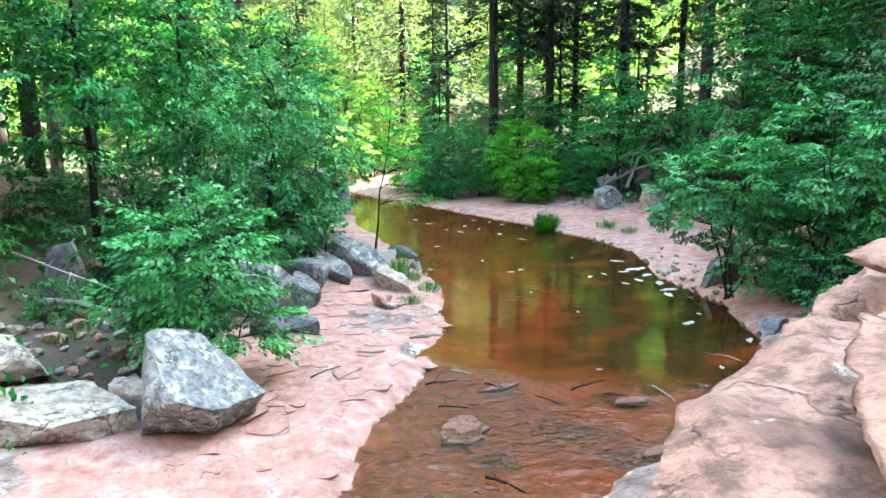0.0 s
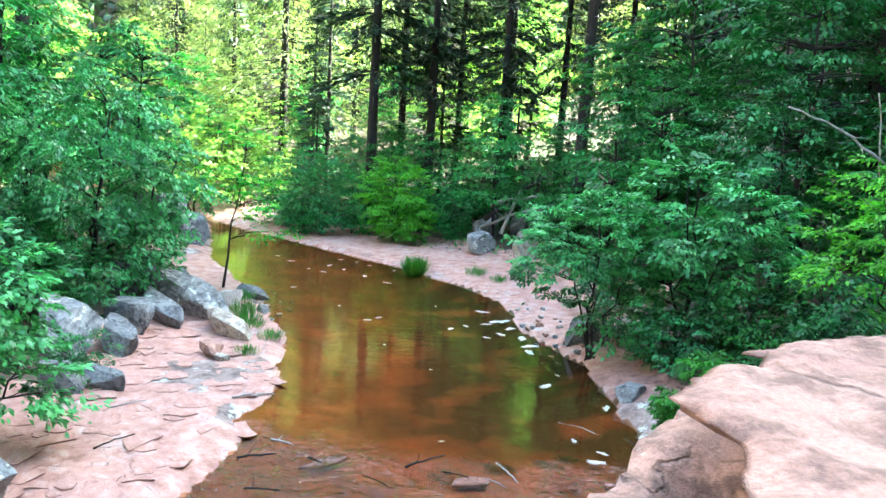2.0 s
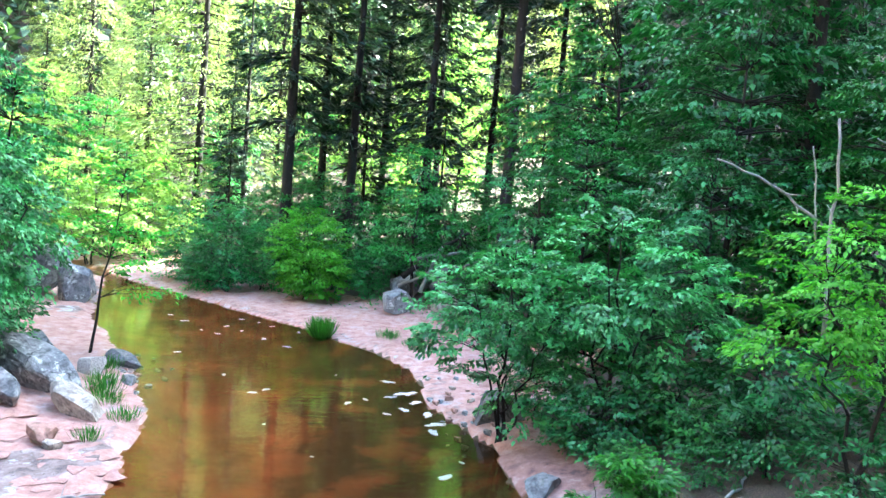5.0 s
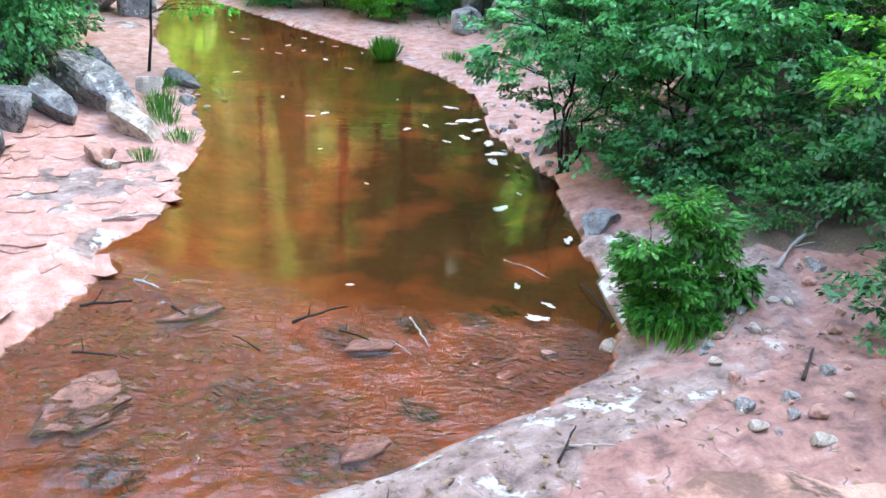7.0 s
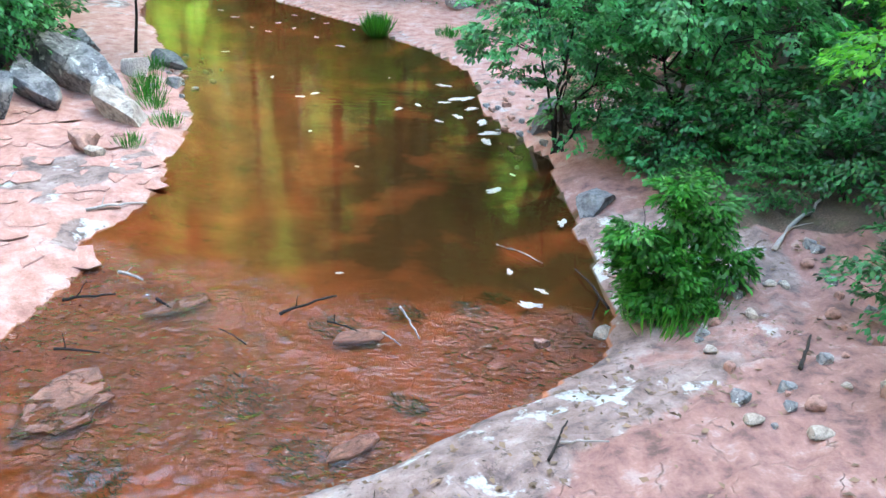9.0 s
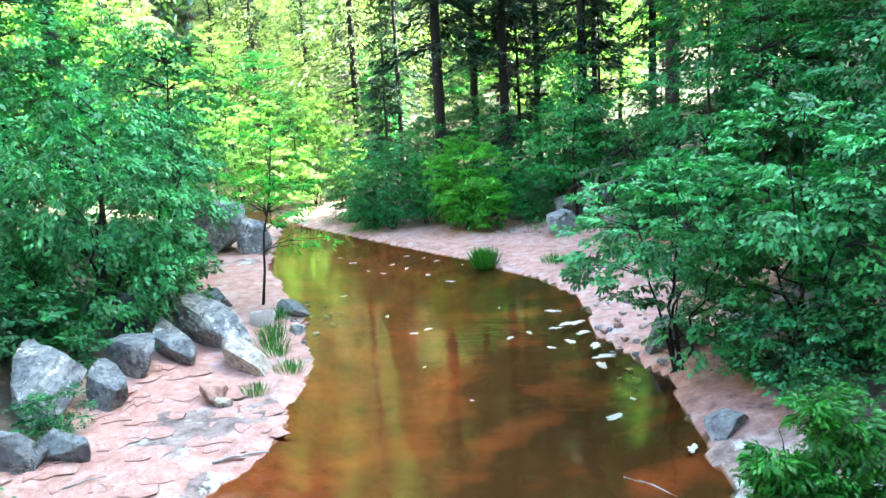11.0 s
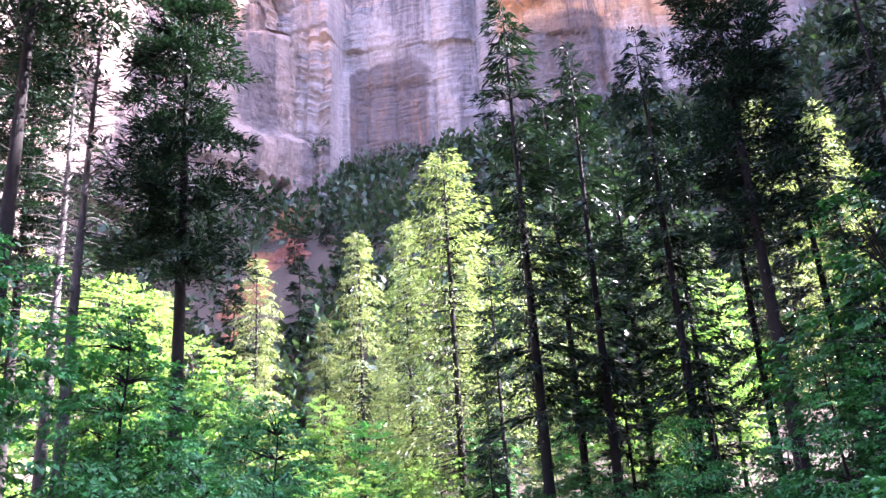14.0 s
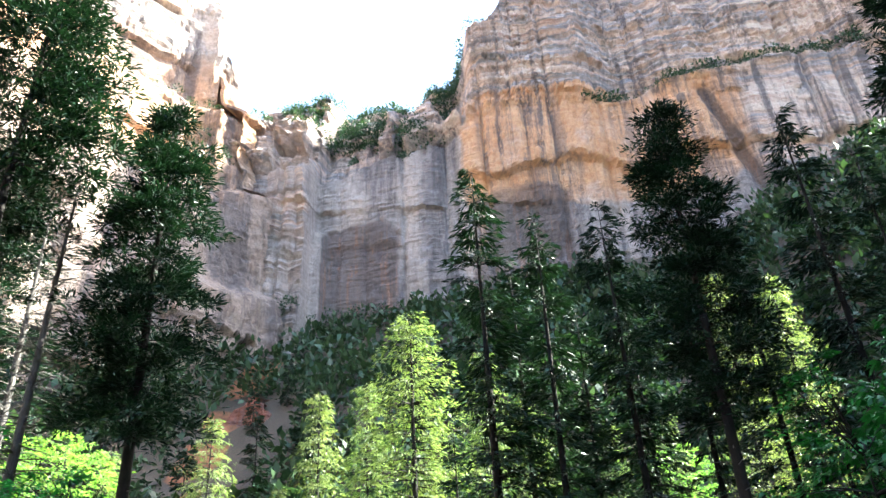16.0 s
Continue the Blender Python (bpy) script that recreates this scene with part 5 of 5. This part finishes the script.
# ---- small things ----
def scatter_stuff(name, label, pts, sizes, leaf, per, material, seed, flat=0.6):
    """Many small leafy clumps as one uncountable growth."""
    g = np.random.default_rng(seed)
    pts, sizes = np.array(pts, float), np.array(sizes, float)
    n = len(pts) * per
    sz = np.repeat(sizes, per)[:, None]
    d = unit(g.normal(size=(n, 3))) * (0.5 + 0.5 * g.random((n, 1)))
    d[:, 2] = np.abs(d[:, 2]) * flat * 1.6
    pos = np.repeat(pts, per, axis=0) + d * sz
    ln = leaf * np.repeat(sizes, per) * (0.6 + 0.8 * g.random(n))
    me = leaves(name, pos, d + g.normal(0, 0.5, (n, 3)), unit(np.array([0, 0, 1.0]) + 0.6 * g.normal(size=(n, 3))), ln, ln * 0.55, material)
    return tagged(new(name, me), label, "plants", kind="stuff")


g0 = np.random.default_rng(5)
sx, sy = g0.uniform(-85, 100, 4200), g0.uniform(99, 178, 4200)
clear = ~((np.abs(sx + 51) < 10) & (sy > 126) & (sy < 153))
sx, sy = sx[clear], sy[clear]
scatter_stuff("slope_thicket", "dark green scrub covering the slope below the cliff", np.stack([sx, sy, height(sx, sy)], -1), g0.uniform(1.6, 4.2, len(sx)), 0.52, 13, M_SCRUB, 201, 1.0)
bench = []
flat_v = V_LEFT.reshape(-1, 3)
ok = flat_v[(flat_v[:, 2] > 120) & (flat_v[:, 2] < 190)]
w = fbm(ok[:, 0] * 0.06, ok[:, 2] * 0.10, 55, 3)
ok = ok[w > np.quantile(w, 0.80)]
bench.append(ok[g0.choice(len(ok), 140)])
recess = V_MAIN[:190].reshape(-1, 3)
shelf = recess[(recess[:, 0] > 28) & (recess[:, 0] < 106) & (np.abs(recess[:, 2] - 151.5 - 0.09 * (recess[:, 0] - 37)) < 2.0)]
bench.append(shelf[g0.choice(len(shelf), 150)])
recess = recess[(recess[:, 0] < -6) & (recess[:, 0] > -70) & (recess[:, 2] > 139) & (recess[:, 2] < 200)]
rw = fbm(recess[:, 0] * 0.08, recess[:, 2] * 0.12, 57, 3) + 0.01 * (recess[:, 1] - 190)
recess = recess[rw > np.quantile(rw, 0.55)]
bench.append(recess[g0.choice(len(recess), 760)])
rim = np.vstack([V_MAIN[189, ::2], V_MAIN[190, ::2], V_MAIN[190, 1::2]])
bench.append(rim[(rim[:, 0] < 2) | (g0.random(len(rim)) < 0.10)])
foot = V_MAIN[:190].reshape(-1, 3)
foot = foot[(np.abs(foot[:, 2] - 84 - 6 * fbm(foot[:, 0] * 0.05, foot[:, 0] * 0, 61, 3)) < 4) & (foot[:, 0] < 110)]
bench.append(foot[g0.choice(len(foot), 260)])
bench = np.vstack(bench)
scatter_stuff("ledge_scrub", "small dark trees and scrub on the cliff ledges", bench, g0.uniform(1.0, 3.0, len(bench)), 0.32, 40, M_SCRUB, 202, 0.9)
ux, uy = [], []
for _ in range(4200):
    x, y = g0.uniform(-34, 40), g0.uniform(12, 74)
    L, R = edges(np.array([x]), np.array([y]))
    if (x < L[0] - (5.8 if y < 26 else 5.0)) or x > R[0] + (8.5 if y < 22 else 6.0):
        ux.append(x)
        uy.append(y)
ux, uy = np.array(ux), np.array(uy)
scatter_stuff("undergrowth", "low ferns and seedlings on the forest floor", np.stack([ux, uy, height(ux, uy)], -1), g0.uniform(0.25, 0.9, len(ux)), 0.34, 11, M_LEAF, 203, 0.8)


def grass_tuft(label, r, h, blades, seed):
    g = np.random.default_rng(seed)
    a, q = g.random(blades) * 6.283, np.sqrt(g.random(blades))
    pos = np.stack([np.cos(a) * q * r * 0.5, np.sin(a) * q * r * 0.5, np.zeros(blades)], -1)
    al = np.stack([np.cos(a) * q * 0.6, np.sin(a) * q * 0.6, np.ones(blades)], -1) + g.normal(0, 0.15, (blades, 3))
    up = np.stack([np.cos(a), np.sin(a), np.zeros(blades)], -1) + g.normal(0, 0.3, (blades, 3))
    ln = h * (0.6 + 0.5 * g.random(blades))
    V = leaves("grass_tuft", pos, al, up, ln, np.full(blades, 0.03), M_GRASS)
    return tagged(new("grass_tuft", V), label, "grass", "grass tufts")


tuft = at(grass_tuft("round bright green grass tuft at the waterline", 0.72, 1.12, 900, 301), 3.85, 40.7, 0, 1.0)
wisp = at(grass_tuft("sparse wispy grass among the stones", 1.1, 0.6, 130, 302), 6.9, 39.6, 40, 0.9)
for x, y, rz, sc in ((-3.0, 30.2, 90, 0.9), (-2.7, 29.2, 190, 0.9), (-2.3, 28.2, 60, 0.7), (-2.0, 25.0, 20, 0.6), (8.75, 16.8, 20, 1.0), (-1.5, 26.6, 60, 0.7), (7.8, 38.0, 120, 0.7), (-3.4, 32.3, 30, 0.8), (-7.4, 16.6, 80, 0.6), (-9.9, 17.4, 150, 0.6), (9.4, 17.0, 70, 0.8)):
    again(wisp, x, y, rz, sc)


def log(name, label, a, b, r, material, seed, stubs=2, bow=0.03):
    g = np.random.default_rng(seed)
    a, b = np.array(a, float), np.array(b, float)
    base = tagged(new(name), label, "dead wood")
    base.location = tuple(a)
    line = branch_line((0, 0, 0), b - a, r, r * 0.55, bow, 0.05, 8, g)
    stem = part("stem", tubes("stem", [line], material, 8), base)
    for k in range(stubs):
        p = np.array(line[2 + k % 5][0])
        part("stub", tubes("stub", [branch_line(p, p + g.normal(0, 1, 3) * 4 * r + np.array([0, 0, 3 * r]), r * 0.4, r * 0.12, 0, 0.1, 3, g)], material, 5), stem)
    return base


def gz(x, y, up=0.0):
    return (x, y, ground_z(x, y) + up)


log("fallen_branch", "bleached grey fallen branch on the stony bank", gz(-11.6, 18.6, 0.35), gz(-8.2, 19.8, 0.25), 0.13, M_DEAD, 401, 2)
log("fallen_branch", "thin bare branch reaching over the stones", gz(-12.5, 19.8, 1.2), gz(-8.0, 18.8, 0.7), 0.035, M_DEAD, 402, 3)
for a, b, r, sd in (((16.2, 23.0, 7.0), (13.1, 23.0, 8.45), 0.045, 404), ((16.9, 23.4, 4.0), (16.5, 23.2, 9.8), 0.06, 405), ((16.2, 23.2, 6.6), (15.7, 23.0, 9.0), 0.03, 406), ((19.5, 23.2, 8.2), (17.2, 22.6, 9.3), 0.04, 407)):
    log("bare_branch", "bleached bare branch standing out of the thicket", a, b, r, M_DEAD, sd, 3, 0.06)
log("fallen_log", "dark fallen log lying on the far sand bank", gz(-9.8, 69.0, 0.2), gz(-6.8, 70.5, 0.9), 0.26, M_BARK, 403, 2)
for k, (a, b, r, m) in enumerate([((8.2, 46.8, 2.4), (12.2, 49.0, 5.0), 0.17, M_BARK), ((8.6, 47.6, 3.2), (11.4, 47.2, 3.9), 0.14, M_DEAD), ((9.2, 46.6, 1.6), (10.4, 47.6, 4.2), 0.12, M_DEAD), ((9.8, 46.9, 1.9), (12.6, 48.0, 3.4), 0.16, M_BARK_GREY), ((8.0, 47.2, 1.8), (11.2, 46.8, 3.2), 0.10, M_DEAD), ((10.6, 46.6, 1.6), (11.6, 48.0, 5.2), 0.12, M_BARK)]):
    log("drift_log", "weathered drift log in a heap on boulders", a, b, r, m, 410 + k, 2)
for k, (a, b, r) in enumerate([((-1.7, 21.1), (-0.75, 21.9), 0.035), ((-1.0, 17.9), (-0.2, 18.1), 0.03), ((8.3, 18.0), (8.0, 19.4), 0.025), ((6.6, 20.4), (7.4, 19.6), 0.02), ((2.6, 17.6), (3.5, 18.2), 0.03), ((0.5, 13.2), (1.2, 12.6), 0.04), ((4.6, 17.9), (4.9, 16.9), 0.02), ((4.0, 13.0), (5.0, 12.6), 0.02), ((-3.8, 17.5), (-3.2, 18.2), 0.02), ((-4.3, 20.0), (-3.6, 20.4), 0.02), ((6.2, 13.2), (6.6, 14.0), 0.02), ((9.8, 14.6), (10.5, 15.6), 0.03), ((11.5, 18.8), (13.5, 20.8), 0.05), ((3.75, 13.1), (4.35, 12.7), 0.014), ((-0.6, 16.5), (0.1, 16.4), 0.025), ((-0.4, 18.9), (0.1, 18.6), 0.035), ((0.5, 18.0), (0.8, 17.7), 0.03), ((3.4, 17.4), (3.9, 17.1), 0.018), ((4.3, 17.1), (4.6, 16.7), 0.014), ((8.2, 18.3), (7.9, 17.6), 0.02), ((2.2, 16.7), (1.7, 17.1), 0.014), ((6.4, 13.5), (6.9, 13.3), 0.018)]):
    za, zb = max(0.03, ground_z(*a) + 0.03), max(0.05, ground_z(*b) + 0.06)
    log("stick", "thin dark driftwood stick", (*a, za), (*b, zb), r, M_BARK if k % 3 else M_DEAD, 430 + k, 1)


def plate_mesh(name, seed, material, n=11, low=0.42):
    """A thin irregular plate of stone with a worn rim."""
    g = np.random.default_rng(seed)
    a = np.sort((np.arange(n) + g.uniform(-0.35, 0.35, n)) / n * 2 * math.pi)
    r = 0.5 * g.uniform(low, 1.12, n)
    ring = np.stack([np.cos(a) * r * 1.25, np.sin(a) * r * 0.85], -1)
    V = [(*(ring[k] * 1.0), -0.5) for k in range(n)] + [(*(ring[k] * 1.02), 0.25) for k in range(n)] + [(*(ring[k] * 0.9), 0.5) for k in range(n)]
    F = [tuple(2 * n + k for k in range(n))]
    for q in range(2):
        F += [(q * n + k, q * n + (k + 1) % n, q * n + n + (k + 1) % n, q * n + n + k) for k in range(n)]
    return mesh_of(name, V, F, material)


# floating foam and pale leaf rafts
foam_me = [plate_mesh("foam_patch", 500 + k, M_FOAM, 19) for k in range(5)]
for k, (x, y, s) in enumerate([(1.6, 30.6, .5), (2.0, 31.0, .55), (0.4, 32.8, .4), (-0.8, 40.3, .6), (-2.7, 43.1, .7), (-0.6, 42.2, .6), (1.3, 39.6, .7), (2.4, 38.1, .6), (-1.8, 36.2, .5), (4.7, 29.7, .6), (5.3, 30.2, .5), (6.3, 32.7, .9), (6.8, 31.1, 1.3), (7.2, 28.6, 1.0), (6.5, 29.1, .8), (-0.1, 44.3, .5), (1.5, 42.7, .5), (0.2, 41.2, .5), (-1.6, 41.0, .4), (6.9, 18.1, .75), (6.9, 23.3, .8), (6.7, 19.3, .4), (7.2, 18.6, .4), (3.5, 19.1, .25), (7.0, 30.0, .9), (7.1, 26.9, .9), (5.9, 28.6, .5), (6.2, 30.6, .6), (0.8, 43.6, .4), (2.8, 41.5, .4), (-3.6, 44.6, .5), (7.3, 27.6, 1.1), (8.2, 21.6, .6), (7.5, 24.4, .35), (3.6, 24.6, .2), (2.2, 27.2, .2), (4.4, 33.4, .25)]):
    ob = tagged(new("foam_patch", foam_me[k % 5]), "small white foam patch drifting on the stream", "foam", "foam on the stream")
    ob.matrix_basis = pose(x, y, 0.008, 0, 0, 47 * k) @ Matrix.Diagonal((s * 0.62, s * 0.40, 0.008, 1))

# slabs that break the surface of the riffle, and algae on its bed
for x, y, rz, sx_, sy_, lift, sd in ((0.0, 15.3, 62, 1.35, 1.25, 0.012, 571), (3.95, 17.0, 10, 0.75, 0.45, 0.03, 572), (3.95, 14.4, 30, 0.7, 0.4, 0.03, 573), (0.9, 17.9, 35, 1.0, 0.4, 0.005, 574)):
    ob = tagged(new("riffle_slab", plate_mesh("riffle_slab", sd, M_WET, 14, 0.72)), "thin wet pink rock slab breaking the riffle", "rock", "slabs in the riffle")
    ob.matrix_basis = pose(x, y, lift - 0.03, 1.2, -1.0, rz) @ Matrix.Diagonal((sx_, sy_, 0.07, 1))
g1 = np.random.default_rng(77)
for x, y, r in ((2.35, 15.6, 0.50), (3.45, 14.2, 0.42), (3.6, 17.4, 0.36), (4.75, 17.9, 0.26), (5.9, 18.1, 0.24), (4.75, 15.4, 0.22), (0.8, 14.0, 0.35), (6.4, 18.5, 0.2)):
    m = int(620 * r)
    q, w = np.sqrt(g1.random(m)) * r, g1.random(m) * 6.283
    px, py = np.cos(w) * q * 1.5, np.sin(w) * q
    al = np.stack([1 + 0.4 * g1.normal(size=m), 0.5 * g1.normal(size=m), 0.12 * np.ones(m)], -1)
    ob = tagged(new("algae_tuft", leaves("algae_tuft", np.stack([px, py, 0.02 * g1.random(m)], -1), al, unit(np.array([0, 0, 1.0]) + 0.3 * g1.normal(size=(m, 3))), g1.uniform(0.08, 0.2, m), np.full(m, 0.016), M_SCRUB)), "dark green algae streaming on the stream bed", "algae", "algae on the stream bed")
    ob.matrix_basis = pose(x, y, ground_z(x, y) + 0.01, 0, 0, 150)

# loose stones on the banks
stone_kinds = [boulder("stone", "small loose stone on the stony bank", (1, 0.8, 0.55), 520 + k, (M_STONE_TAN, M_STONE, M_LEDGE_RED)[k % 3], 7, 2) for k in range(6)]
spots = [(g0.uniform(-11.5, -7.2), g0.uniform(15.6, 19.2), g0.uniform(0.15, 0.5)) for _ in range(70)]
spots += [(g0.uniform(8.4, 12.5), g0.uniform(12.5, 19), g0.uniform(0.08, 0.28)) for _ in range(70)]
spots += [(g0.uniform(-3.2, -1.6), g0.uniform(29, 36), g0.uniform(0.1, 0.35)) for _ in range(24)]
spots += [(g0.uniform(7.4, 9.0), g0.uniform(25.5, 33), g0.uniform(0.1, 0.35)) for _ in range(30)]
spots += [(-2.9, 24.7, 0.9), (-2.6, 24.3, 0.5), (-2.4, 30.9, 0.6), (6.9, 17.0, 0.3), (8.0, 17.2, 0.35)]
for k, (x, y, s) in enumerate(spots):
    if k < 6:
        ob = stone_kinds[k]
        tagged(ob, group="loose stones")
        ob.matrix_basis = pose(x, y, ground_z(x, y) - 0.06 * s, 0, 0, 61 * k) @ Matrix.Diagonal((s, s, s, 1))
    else:
        again(stone_kinds[k % 6], x, y, 61 * k, s, z=ground_z(x, y) - 0.06 * s)

# sheets of flaking sandstone on the bank, each lying on the ground
flakes = [plate_mesh("rock_flake", 600 + k, M_GROUND, 8 + k % 4) for k in range(10)]
for k in range(140):
    y = g0.uniform(12.5, 27)
    L = float(edges(np.array([0.0]), np.array([y]))[0][0])
    x = L - 0.1 - 4.8 * g0.random()
    s = g0.uniform(0.35, 1.25)
    ob = new("rock_flake", flakes[k % 10])
    ob.parent = ground
    ob.matrix_basis = pose(x, y, ground_z(x, y) + 0.005, g0.normal(0, 1.6), g0.normal(0, 1.6), 25 + g0.normal(0, 22)) @ Matrix.Diagonal((s * 0.7, s * 1.4, g0.uniform(0.012, 0.032), 1))

# leaf and twig debris on the near shelf
dn = 2600
dx, dy = g0.uniform(3.0, 12.5, dn), g0.uniform(11, 21, dn)
keepd = fbm(dx * 0.7, dy * 0.7, 140, 3) + 0.25 * g0.random(dn) > 0.62
keepd &= dx > edges(dx, dy)[1] + 0.1
dx, dy = dx[keepd], dy[keepd]
dp = np.stack([dx, dy, height(dx, dy) + 0.012], -1)
da = g0.normal(size=(len(dx), 3)) * np.array([1, 1, 0.12])
dl = g0.uniform(0.05, 0.16, len(dx))
M_DEBRIS = leaf_mat("dry_leaf", (0.05, 0.035, 0.025), (0.26, 0.19, 0.13), 0.1, 0.1)
tagged(new("leaf_litter", leaves("leaf_litter", dp, da, unit(np.array([0, 0, 1.0]) + 0.3 * g0.normal(size=(len(dx), 3))), dl, dl * 0.5, M_DEBRIS)), "scattered dry brown leaves and twigs on rock", "leaf litter", kind="stuff")
